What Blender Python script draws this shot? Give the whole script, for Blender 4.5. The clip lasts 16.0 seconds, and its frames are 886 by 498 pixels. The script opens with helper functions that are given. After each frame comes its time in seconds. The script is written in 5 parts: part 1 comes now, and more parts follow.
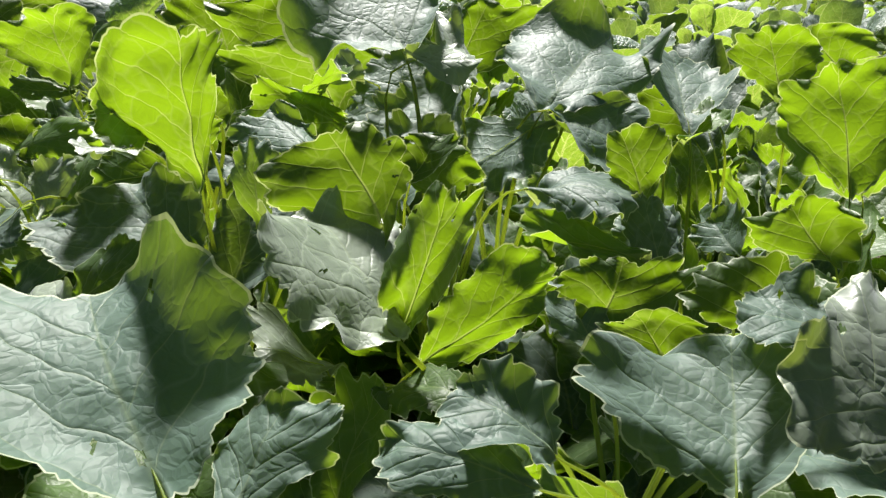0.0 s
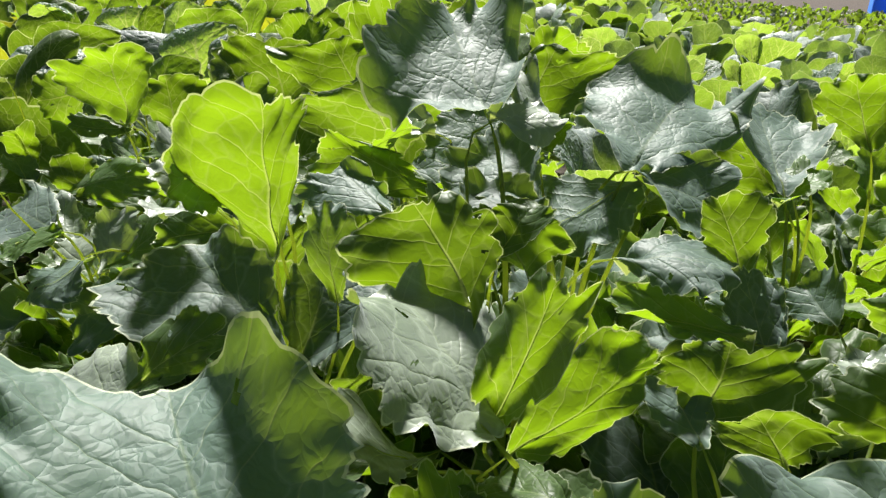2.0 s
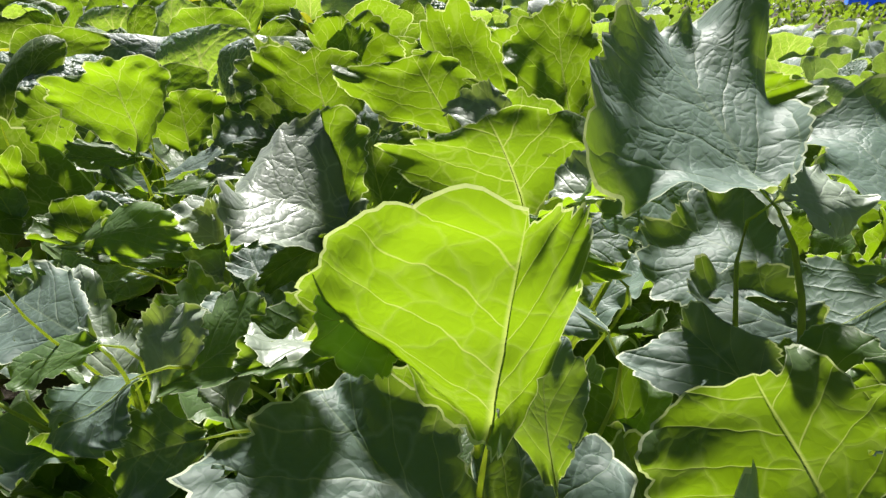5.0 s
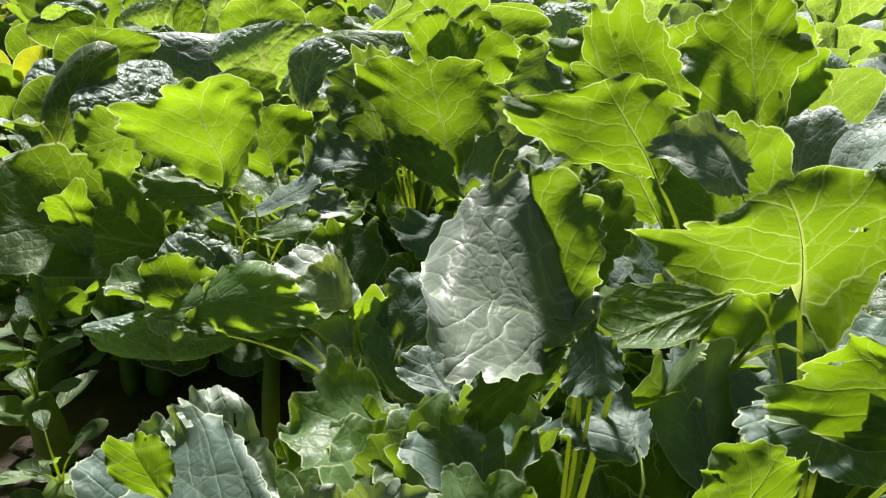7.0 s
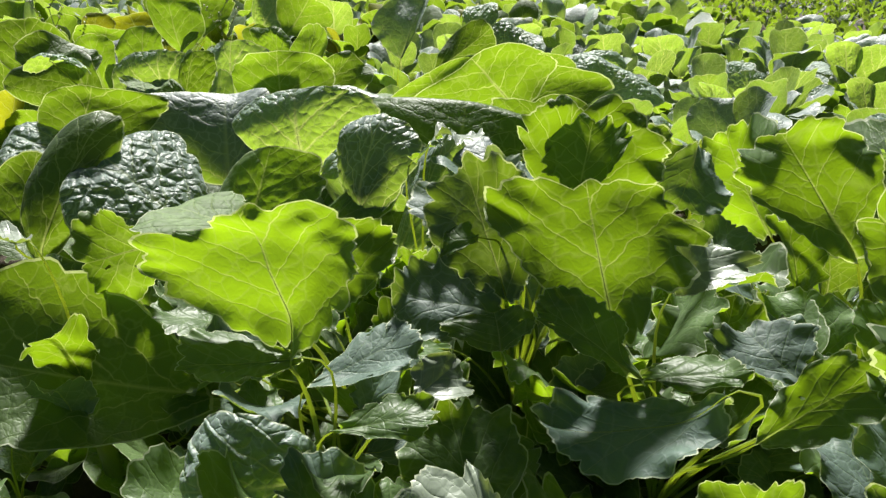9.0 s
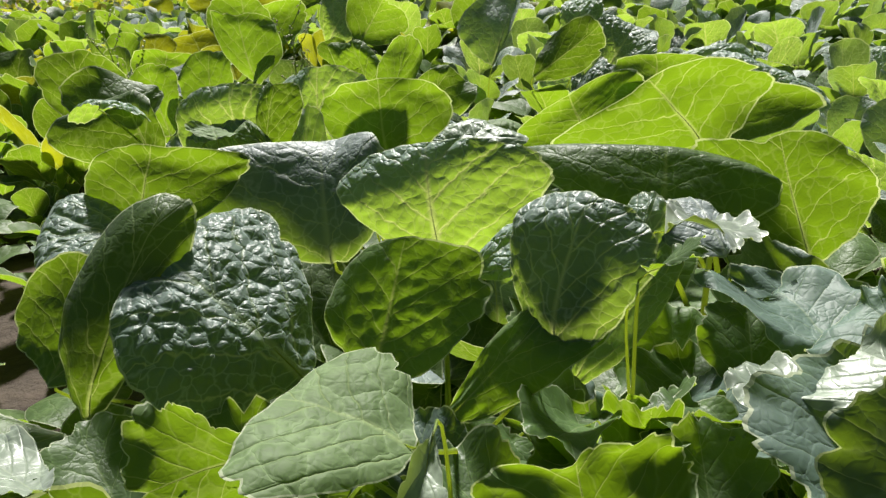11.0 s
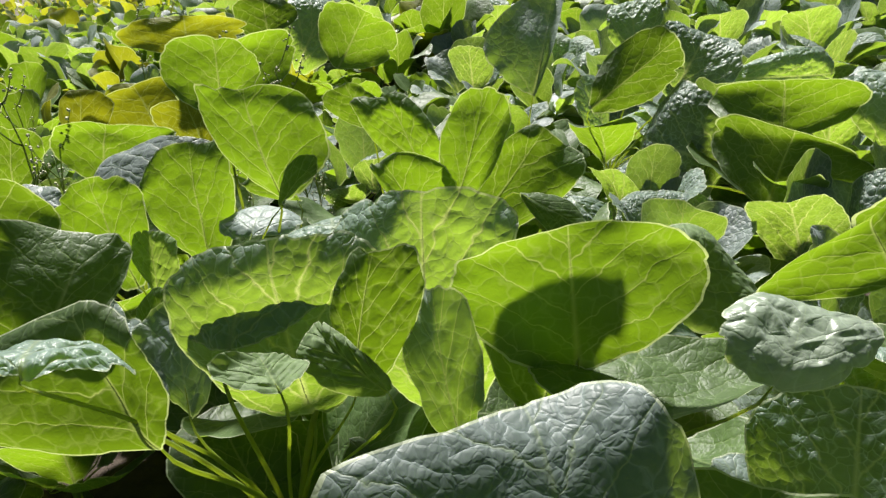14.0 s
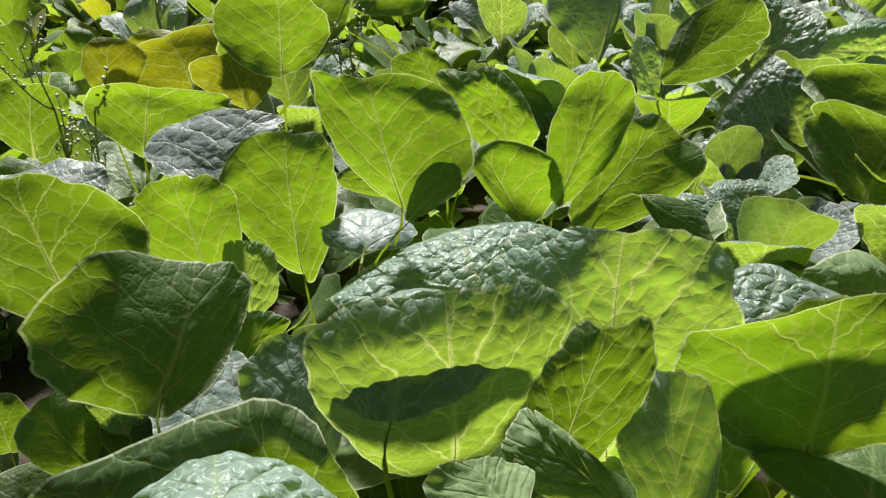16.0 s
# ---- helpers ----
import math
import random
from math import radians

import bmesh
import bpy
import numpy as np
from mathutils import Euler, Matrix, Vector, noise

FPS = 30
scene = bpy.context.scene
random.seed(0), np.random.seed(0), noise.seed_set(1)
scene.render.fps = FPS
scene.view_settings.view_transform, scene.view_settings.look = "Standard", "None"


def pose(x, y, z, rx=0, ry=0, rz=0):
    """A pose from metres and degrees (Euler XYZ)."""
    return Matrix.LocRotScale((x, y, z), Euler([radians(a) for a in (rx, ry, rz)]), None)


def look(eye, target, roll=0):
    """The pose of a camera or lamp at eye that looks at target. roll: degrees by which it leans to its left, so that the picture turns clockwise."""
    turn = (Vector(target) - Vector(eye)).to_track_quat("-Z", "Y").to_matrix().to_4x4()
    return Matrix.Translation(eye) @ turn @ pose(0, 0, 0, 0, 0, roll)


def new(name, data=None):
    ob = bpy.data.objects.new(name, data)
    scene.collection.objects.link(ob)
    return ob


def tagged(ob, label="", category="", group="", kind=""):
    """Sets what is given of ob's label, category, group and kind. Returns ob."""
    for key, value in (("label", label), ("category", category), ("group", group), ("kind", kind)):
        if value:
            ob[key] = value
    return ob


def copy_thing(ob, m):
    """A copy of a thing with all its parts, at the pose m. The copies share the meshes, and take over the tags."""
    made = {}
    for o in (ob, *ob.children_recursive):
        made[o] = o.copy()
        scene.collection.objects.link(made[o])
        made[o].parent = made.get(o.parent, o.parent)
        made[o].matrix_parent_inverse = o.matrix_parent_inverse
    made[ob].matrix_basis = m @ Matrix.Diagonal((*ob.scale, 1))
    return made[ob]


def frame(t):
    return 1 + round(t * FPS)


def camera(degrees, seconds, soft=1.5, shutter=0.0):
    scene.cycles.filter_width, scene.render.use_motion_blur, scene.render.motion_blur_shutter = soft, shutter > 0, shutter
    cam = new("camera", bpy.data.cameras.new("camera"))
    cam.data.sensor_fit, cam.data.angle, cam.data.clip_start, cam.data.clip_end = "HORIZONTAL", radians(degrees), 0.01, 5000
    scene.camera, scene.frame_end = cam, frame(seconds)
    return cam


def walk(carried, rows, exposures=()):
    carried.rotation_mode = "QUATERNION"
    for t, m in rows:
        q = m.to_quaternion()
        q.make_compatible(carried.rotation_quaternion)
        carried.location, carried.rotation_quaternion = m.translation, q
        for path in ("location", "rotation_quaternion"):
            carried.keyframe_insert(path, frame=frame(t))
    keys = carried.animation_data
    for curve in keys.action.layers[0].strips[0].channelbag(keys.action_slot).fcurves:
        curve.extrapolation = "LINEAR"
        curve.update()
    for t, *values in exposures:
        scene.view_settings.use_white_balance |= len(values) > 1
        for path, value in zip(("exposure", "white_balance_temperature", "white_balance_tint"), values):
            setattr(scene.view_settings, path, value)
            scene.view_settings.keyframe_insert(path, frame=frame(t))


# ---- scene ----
cam = camera(67.2, 16.0, soft=1.4)
PATH = [
    (0, (0.052, 0.056, 0.565), (-0.009, 1.881, -0.252), 1.3),
    (0.5, (0.061, 0.064, 0.576), (0.052, 1.903, -0.212), 1.2),
    (1, (0.051, 0.076, 0.578), (0.023, 1.927, -0.181), 1.6),
    (1.5, (0.03, 0.085, 0.582), (-0.038, 1.938, -0.167), 1.8),
    (2, (0.016, 0.092, 0.582), (-0.139, 1.937, -0.174), 1.2),
    (2.5, (0.012, 0.113, 0.597), (-0.233, 1.932, -0.197), -0.1),
    (3, (-0.002, 0.129, 0.597), (-0.265, 1.945, -0.198), 0.4),
    (3.5, (-0.032, 0.163, 0.601), (-0.215, 1.994, -0.184), 0.8),
    (4, (-0.078, 0.208, 0.609), (-0.18, 2.049, -0.165), 1.2),
    (4.2, (-0.088, 0.216, 0.607), (-0.189, 2.058, -0.165), 1.7),
    (6.3, (-0.198, 0.334, 0.559), (-0.256, 2.158, -0.258), -1.1),
    (6.5, (-0.213, 0.351, 0.575), (-0.285, 2.167, -0.261), -1.6),
    (7, (-0.257, 0.385, 0.608), (-0.403, 2.188, -0.244), -1.5),
    (7.5, (-0.309, 0.441, 0.624), (-0.407, 2.259, -0.204), -1.9),
    (8, (-0.35, 0.487, 0.64), (-0.396, 2.323, -0.152), -1.0),
    (8.2, (-0.364, 0.504, 0.641), (-0.401, 2.348, -0.132), -0.6),
    (10.3, (-0.486, 0.811, 0.632), (-0.703, 2.634, -0.159), -2.3),
    (10.5, (-0.501, 0.837, 0.648), (-0.744, 2.658, -0.143), -3.6),
    (11, (-0.566, 0.913, 0.646), (-0.802, 2.735, -0.144), -3.7),
    (11.5, (-0.646, 0.991, 0.662), (-0.737, 2.825, -0.13), -3.6),
    (12, (-0.708, 1.044, 0.669), (-0.756, 2.89, -0.098), -2.3),
    (12.5, (-0.751, 1.174, 0.686), (-0.827, 3.026, -0.066), -2.6),
    (13, (-0.776, 1.289, 0.709), (-0.904, 3.12, -0.084), -5.9),
    (13.5, (-0.811, 1.361, 0.694), (-0.938, 3.19, -0.105), -5.2),
    (14, (-0.859, 1.423, 0.704), (-0.908, 3.237, -0.137), -6.3),
    (14.5, (-0.912, 1.471, 0.72), (-0.918, 3.286, -0.119), -5.6),
    (15, (-0.948, 1.508, 0.725), (-0.936, 3.314, -0.134), -4.9),
    (15.5, (-0.979, 1.532, 0.729), (-0.952, 3.306, -0.195), -4.1),
    (16, (-1.023, 1.564, 0.743), (-1.005, 3.29, -0.268), -3.2),
]
walk(cam, [(t, look(eye, target, roll)) for t, eye, target, roll in PATH], [(0.0, 1.05), (4.0, 1.08), (6.5, 1.12), (8.0, 1.12), (10.5, 0.88), (11.0, 0.83), (11.5, 0.86), (12.5, 0.93), (14.0, 0.92), (16.0, 0.90)])

# ---- sky and sun ----
SUN_EL, SUN_AZ = 52.0, -7.0          # degrees: height, and turn from straight ahead (minus: to the left)
world = bpy.data.worlds.new("sky")
scene.world = world
world.use_nodes = True
wt = world.node_tree
sky = wt.nodes.new("ShaderNodeTexSky")
sky.sky_type, sky.sun_disc = "NISHITA", False
sky.sun_elevation, sky.sun_rotation = radians(SUN_EL), radians(SUN_AZ)
bg = wt.nodes["Background"]
bg.inputs[1].default_value = 0.016
wt.links.new(sky.outputs[0], bg.inputs[0])
sun = new("sun", bpy.data.lights.new("sun", "SUN"))
sun.data.energy, sun.data.angle, sun.data.color = 5.8, radians(7.0), (1.0, 0.97, 0.92)
_e, _a = radians(SUN_EL), radians(SUN_AZ)
sun.matrix_world = look((0, 0, 8), (-math.sin(_a) * math.cos(_e), -math.cos(_a) * math.cos(_e), 8 - math.sin(_e)))


# ---- materials ----
def nodes_of(name):
    m = bpy.data.materials.new(name)
    m.use_nodes = True
    t = m.node_tree
    t.nodes.clear()
    return m, t


def node(t, kind, **values):
    n = t.nodes.new(kind)
    for key, value in values.items():
        if key == "op":
            n.operation = value
        elif key == "blend":
            n.blend_type = value
            n.data_type = "RGBA"
        else:
            n.inputs[int(key[1:])].default_value = value
    return n


def ramp(t, source, stops):
    n = t.nodes.new("ShaderNodeValToRGB")
    el = n.color_ramp.elements
    while len(el) < len(stops):
        el.new(0.5)
    for e, (p, c) in zip(el, stops):
        e.position, e.color = p, (*c, 1.0)
    t.links.new(source, n.inputs[0])
    return n.outputs[0]


def math_node(t, op, a, b=None, clamp=False):
    n = t.nodes.new("ShaderNodeMath")
    n.operation, n.use_clamp = op, clamp
    for i, v in enumerate((a, b)):
        if v is None:
            continue
        if isinstance(v, (int, float)):
            n.inputs[i].default_value = v
        else:
            t.links.new(v, n.inputs[i])
    return n.outputs[0]


def mix(t, f, a, b, blend="MIX"):
    n = t.nodes.new("ShaderNodeMix")
    n.data_type, n.blend_type = "RGBA", blend
    for i, v in ((0, f), (6, a), (7, b)):
        if isinstance(v, (int, float)):
            n.inputs[i].default_value = v
        elif isinstance(v, tuple):
            n.inputs[i].default_value = (*v, 1.0)
        else:
            t.links.new(v, n.inputs[i])
    return n.outputs[2]


def leaf_material(name, dark, pale, through_colour, rough=0.42, pucker=0.0, share=0.5, cell=26.0, spec=0.5, bloom=0.1, pale_veins=0.6):
    """A thin leaf: waxy skin that mirrors the sky softly, and green light let through. UV is in decimetres of the flat blade."""
    m, t = nodes_of(name)
    out = t.nodes.new("ShaderNodeOutputMaterial")
    uv = t.nodes.new("ShaderNodeUVMap")
    uv.uv_map = "UVMap"
    info = t.nodes.new("ShaderNodeObjectInfo")
    grow = node(t, "ShaderNodeVectorMath", op="ADD")
    t.links.new(uv.outputs[0], grow.inputs[0])
    shift = node(t, "ShaderNodeCombineXYZ")
    t.links.new(math_node(t, "MULTIPLY", info.outputs["Random"], 17.0), shift.inputs[2])
    t.links.new(shift.outputs[0], grow.inputs[1])
    blotch = node(t, "ShaderNodeTexNoise", _2=1.4, _3=3.0, _4=0.6)
    fine = node(t, "ShaderNodeTexNoise", _2=14.0, _3=3.0, _4=0.7)
    net = t.nodes.new("ShaderNodeTexVoronoi")
    net.feature = "DISTANCE_TO_EDGE"
    net.inputs["Scale"].default_value = cell / 3.0
    small = t.nodes.new("ShaderNodeTexVoronoi")
    small.feature = "DISTANCE_TO_EDGE"
    small.inputs["Scale"].default_value = cell * 1.1
    warp = node(t, "ShaderNodeTexNoise", _2=5.0, _3=2.0)
    bent = node(t, "ShaderNodeVectorMath", op="MULTIPLY_ADD")
    bent.inputs[1].default_value = (0.16, 0.16, 0.16)
    t.links.new(grow.outputs[0], warp.inputs[0])
    t.links.new(warp.outputs["Color"], bent.inputs[0])
    t.links.new(grow.outputs[0], bent.inputs[2])
    for n in (blotch, fine):
        t.links.new(grow.outputs[0], n.inputs[0])
    for n in (net, small):
        t.links.new(bent.outputs[0], n.inputs[0])
    tone = ramp(t, blotch.outputs[0], [(0.3, dark), (0.72, pale)])
    vary = math_node(t, "ADD", math_node(t, "MULTIPLY", info.outputs["Random"], 0.5), 0.75)
    tone = mix(t, 1.0, tone, node_grey(t, vary), "MULTIPLY")
    grain = math_node(t, "ADD", math_node(t, "MULTIPLY", fine.outputs[0], 0.5), 0.75)
    tone = mix(t, 1.0, tone, node_grey(t, grain), "MULTIPLY")
    vuv = t.nodes.new("ShaderNodeUVMap")
    vuv.uv_map = "veins"
    vs = t.nodes.new("ShaderNodeSeparateXYZ")
    t.links.new(vuv.outputs[0], vs.inputs[0])
    across = math_node(t, "ABSOLUTE", vs.outputs[0])
    k = math_node(t, "MULTIPLY", math_node(t, "SUBTRACT", vs.outputs[1], math_node(t, "MULTIPLY", math_node(t, "POWER", across, 0.9), 0.5 + 0.25 * min(pucker, 1.0))), 4.4 - 0.9 * min(pucker, 1.0))
    k = math_node(t, "ADD", k, math_node(t, "MULTIPLY", warp.outputs[0], 0.55))
    k = math_node(t, "ADD", k, math_node(t, "ADD", math_node(t, "MULTIPLY", info.outputs["Random"], 3.0), math_node(t, "MULTIPLY", math_node(t, "GREATER_THAN", vs.outputs[0], 0.0), 0.37)))
    d = math_node(t, "MULTIPLY", math_node(t, "ABSOLUTE", math_node(t, "SUBTRACT", math_node(t, "FRACT", k), 0.5)), 2.0)
    slim = math_node(t, "ADD", math_node(t, "MULTIPLY", math_node(t, "SUBTRACT", 1.0, across), 0.05 + 0.085 * pucker), 0.012 + 0.026 * pucker)
    vein = math_node(t, "SUBTRACT", 1.0, math_node(t, "DIVIDE", math_node(t, "SUBTRACT", 1.0, d), slim), True)
    mslim = math_node(t, "ADD", math_node(t, "MULTIPLY", math_node(t, "SUBTRACT", 1.0, vs.outputs[1]), 0.034 + 0.03 * pucker), 0.006 + 0.008 * pucker)
    vein = math_node(t, "MAXIMUM", vein, math_node(t, "SUBTRACT", 1.0, math_node(t, "DIVIDE", across, mslim), True))
    groove = math_node(t, "MAXIMUM", math_node(t, "POWER", d, 9.0), math_node(t, "SUBTRACT", 1.0, math_node(t, "MULTIPLY", across, 9.0), True))
    line = math_node(t, "SUBTRACT", 1.0, math_node(t, "MULTIPLY", net.outputs["Distance"], 14.0, True), True)
    line = math_node(t, "MULTIPLY", line, 0.26 + 0.3 * pucker)
    tone = mix(t, line, tone, tuple(min(1.0, 1.9 * c + 0.03) for c in pale))
    tone = mix(t, math_node(t, "MULTIPLY", vein, 0.9 * pale_veins), tone, tuple(0.45 * c + d for c, d in zip(pale, (0.19, 0.24, 0.10))))
    glow = ramp(t, blotch.outputs[0], [(0.28, tuple(0.72 * c for c in through_colour)), (0.75, through_colour)])
    glow = mix(t, 1.0, glow, node_grey(t, vary), "MULTIPLY")
    glow = mix(t, math_node(t, "MULTIPLY", line, 0.7), glow, (0.45, 0.52, 0.12))
    glow = mix(t, math_node(t, "MULTIPLY", vein, 0.5 + 0.35 * pucker), glow, (0.66, 0.70, 0.22))
    # margin: naturally pale, brightened further by edge light put into both colours
    edge = t.nodes.new("ShaderNodeUVMap")
    edge.uv_map = "rim"
    sep = t.nodes.new("ShaderNodeSeparateXYZ")
    t.links.new(edge.outputs[0], sep.inputs[0])
    lit_rim = math_node(t, "MULTIPLY", math_node(t, "GREATER_THAN", sep.outputs[0], 0.978), 0.75)
    tone = mix(t, lit_rim, tone, (0.52, 0.57, 0.38))
    glow = mix(t, lit_rim, glow, (0.62, 0.68, 0.28))
    # relief: quilted cells between the veins, and a fine grain
    pillow = t.nodes.new("ShaderNodeTexVoronoi")
    pillow.feature = "SMOOTH_F1"
    pillow.inputs["Scale"].default_value = cell / 3.0
    pillow.inputs["Smoothness"].default_value = 0.25
    t.links.new(bent.outputs[0], pillow.inputs[0])
    quilt = math_node(t, "SUBTRACT", 1.0, math_node(t, "MULTIPLY", math_node(t, "POWER", pillow.outputs["Distance"], 1.5), 1.0))
    quilt = math_node(t, "ADD", quilt, math_node(t, "POWER", math_node(t, "MULTIPLY", net.outputs["Distance"], 3.0, True), 0.55))
    fineq = math_node(t, "MULTIPLY", math_node(t, "MULTIPLY", small.outputs["Distance"], 4.0, True), 0.4 - 0.28 * min(pucker, 1.0))
    height = math_node(t, "ADD", math_node(t, "ADD", quilt, fineq), math_node(t, "MULTIPLY", fine.outputs[0], 0.16))
    height = math_node(t, "SUBTRACT", height, math_node(t, "MULTIPLY", groove, 0.9 + 0.3 * pucker))
    bump = t.nodes.new("ShaderNodeBump")
    bump.inputs["Strength"].default_value = 0.34 + 0.3 * pucker
    bump.inputs["Distance"].default_value = 0.0011 + 0.0020 * pucker
    t.links.new(height, bump.inputs["Height"])
    skin = t.nodes.new("ShaderNodeBsdfPrincipled")
    t.links.new(tone, skin.inputs["Base Color"])
    gl = math_node(t, "ADD", math_node(t, "MULTIPLY", blotch.outputs[0], 0.22), rough - 0.11)
    t.links.new(gl, skin.inputs["Roughness"])
    skin.inputs["Specular IOR Level"].default_value = spec
    skin.inputs["Sheen Weight"].default_value = bloom
    skin.inputs["Sheen Roughness"].default_value = 0.55
    skin.inputs["Sheen Tint"].default_value = (0.86, 0.90, 1.0, 1.0)
    t.links.new(bump.outputs[0], skin.inputs["Normal"])
    lit = t.nodes.new("ShaderNodeBsdfTranslucent")
    t.links.new(glow, lit.inputs[0])
    soft = t.nodes.new("ShaderNodeBump")
    soft.inputs["Strength"].default_value = 0.3
    soft.inputs["Distance"].default_value = 0.0008 + 0.0010 * pucker
    t.links.new(height, soft.inputs["Height"])
    t.links.new(soft.outputs[0], lit.inputs[1])
    both = t.nodes.new("ShaderNodeMixShader")
    both.inputs[0].default_value = share
    t.links.new(skin.outputs[0], both.inputs[1])
    t.links.new(lit.outputs[0], both.inputs[2])
    t.links.new(both.outputs[0], out.inputs[0])
    return m


def node_grey(t, value):
    n = t.nodes.new("ShaderNodeCombineColor")
    for i in range(3):
        t.links.new(value, n.inputs[i])
    return n.outputs[0]


def plain_material(name, a, b, rough=0.6, scale=30.0, bump=0.3, distance=0.002, share=0.0, glow=(0.4, 0.5, 0.1), detail=5.0):
    m, t = nodes_of(name)
    out = t.nodes.new("ShaderNodeOutputMaterial")
    co = t.nodes.new("ShaderNodeTexCoord")
    info = t.nodes.new("ShaderNodeObjectInfo")
    n1 = node(t, "ShaderNodeTexNoise", _2=scale, _3=detail, _4=0.65)
    n2 = node(t, "ShaderNodeTexNoise", _2=scale * 0.13, _3=3.0)
    for n in (n1, n2):
        t.links.new(co.outputs["Object"], n.inputs[0])
    f = math_node(t, "ADD", math_node(t, "MULTIPLY", n1.outputs[0], 0.6), math_node(t, "MULTIPLY", n2.outputs[0], 0.5))
    tone = ramp(t, f, [(0.35, a), (0.72, b)])
    tone = mix(t, 1.0, tone, node_grey(t, math_node(t, "ADD", math_node(t, "MULTIPLY", info.outputs["Random"], 0.4), 0.8)), "MULTIPLY")
    p = t.nodes.new("ShaderNodeBsdfPrincipled")
    t.links.new(tone, p.inputs["Base Color"])
    p.inputs["Roughness"].default_value = rough
    bm = t.nodes.new("ShaderNodeBump")
    bm.inputs["Strength"].default_value, bm.inputs["Distance"].default_value = bump, distance
    t.links.new(n1.outputs[0], bm.inputs["Height"])
    t.links.new(bm.outputs[0], p.inputs["Normal"])
    last = p.outputs[0]
    if share:
        tr = t.nodes.new("ShaderNodeBsdfTranslucent")
        tr.inputs[0].default_value = (*glow, 1.0)
        mx = t.nodes.new("ShaderNodeMixShader")
        mx.inputs[0].default_value = share
        t.links.new(last, mx.inputs[1])
        t.links.new(tr.outputs[0], mx.inputs[2])
        last = mx.outputs[0]
    t.links.new(last, out.inputs[0])
    return m


GREEN = leaf_material("mustard_leaf", (0.058, 0.108, 0.032), (0.100, 0.160, 0.058), (0.295, 0.48, 0.008), 0.47, 0.1, 0.46, 15.0, 0.5, 0.06, 0.6)
BLUE = leaf_material("glaucous_leaf", (0.062, 0.112, 0.082), (0.115, 0.165, 0.140), (0.28, 0.44, 0.012), 0.56, 0.13, 0.33, 15.0, 0.5, 0.14, 0.4)
SAVOY = leaf_material("crinkled_leaf", (0.105, 0.18, 0.12), (0.24, 0.32, 0.285), (0.34, 0.51, 0.035), 0.44, 0.8, 0.48, 20.0, 0.8, 0.3, 1.0)
CHARD = leaf_material("blue_cabbage_leaf", (0.13, 0.18, 0.15), (0.23, 0.28, 0.275), (0.29, 0.45, 0.02), 0.50, 0.4, 0.38, 14.0, 0.7, 0.25, 0.6)
VEINY = leaf_material("veined_pale_leaf", (0.11, 0.17, 0.065), (0.17, 0.24, 0.11), (0.33, 0.47, 0.05), 0.62, 0.5, 0.45, 12.0, 0.35, 0.08, 1.0)
BROAD = leaf_material("broad_leaf", (0.062, 0.112, 0.030), (0.098, 0.155, 0.050), (0.245, 0.40, 0.010), 0.49, 0.25, 0.48, 16.0, 0.5, 0.06, 0.55)
YELLOW = leaf_material("yellow_leaf", (0.15, 0.165, 0.018), (0.24, 0.24, 0.03), (0.44, 0.46, 0.01), 0.52, 0.2, 0.50, 16.0, 0.5, 0.05, 0.6)
# Pale waxy leaves; sun glare on flat-lying ones is lightened into the base colour.
PALE_GLARE = leaf_material("pale_leaf", (0.16, 0.21, 0.14), (0.27, 0.32, 0.24), (0.32, 0.44, 0.04), 0.43, 0.1, 0.30, 14.0, 0.9, 0.25, 0.35)
RIB = plain_material("leaf_rib", (0.14, 0.22, 0.06), (0.24, 0.32, 0.11), 0.45, 60.0, 0.2, 0.0006, 0.65, (0.62, 0.7, 0.14))
STALK = plain_material("stalk", (0.08, 0.14, 0.03), (0.15, 0.21, 0.06), 0.45, 40.0, 0.3, 0.001, 0.3, (0.4, 0.48, 0.1))
SOIL = plain_material("soil", (0.026, 0.019, 0.014), (0.07, 0.05, 0.037), 0.95, 22.0, 0.9, 0.02, detail=8.0)
BUD = plain_material("buds", (0.42, 0.42, 0.26), (0.62, 0.60, 0.42), 0.6, 200.0, 0.2, 0.0005)
TARP = plain_material("blue_plastic", (0.03, 0.11, 0.42), (0.06, 0.19, 0.58), 0.45, 6.0, 0.5, 0.02, 0.45, (0.12, 0.30, 0.85))
DRY = plain_material("dry_earth", (0.085, 0.068, 0.05), (0.17, 0.14, 0.11), 0.95, 5.0, 0.6, 0.02)
LOOK = {"m": GREEN, "b": BLUE, "s": SAVOY, "r": BROAD, "y": YELLOW, "p": PALE_GLARE, "c": CHARD, "v": VEINY}


# ---- leaves ----
def soft_noise(x, y, seed):
    """Smooth noise of about -1 to 1 on a lattice of unit cells."""
    xi, yi = np.floor(x), np.floor(y)
    fx, fy = x - xi, y - yi
    fx, fy = fx * fx * (3 - 2 * fx), fy * fy * (3 - 2 * fy)

    def at(i, j):
        v = np.sin(i * 127.1 + j * 311.7 + seed * 74.7) * 43758.5453
        return 2 * (v - np.floor(v)) - 1

    a = at(xi, yi) * (1 - fx) + at(xi + 1, yi) * fx
    b = at(xi, yi + 1) * (1 - fx) + at(xi + 1, yi + 1) * fx
    return a * (1 - fy) + b * fy


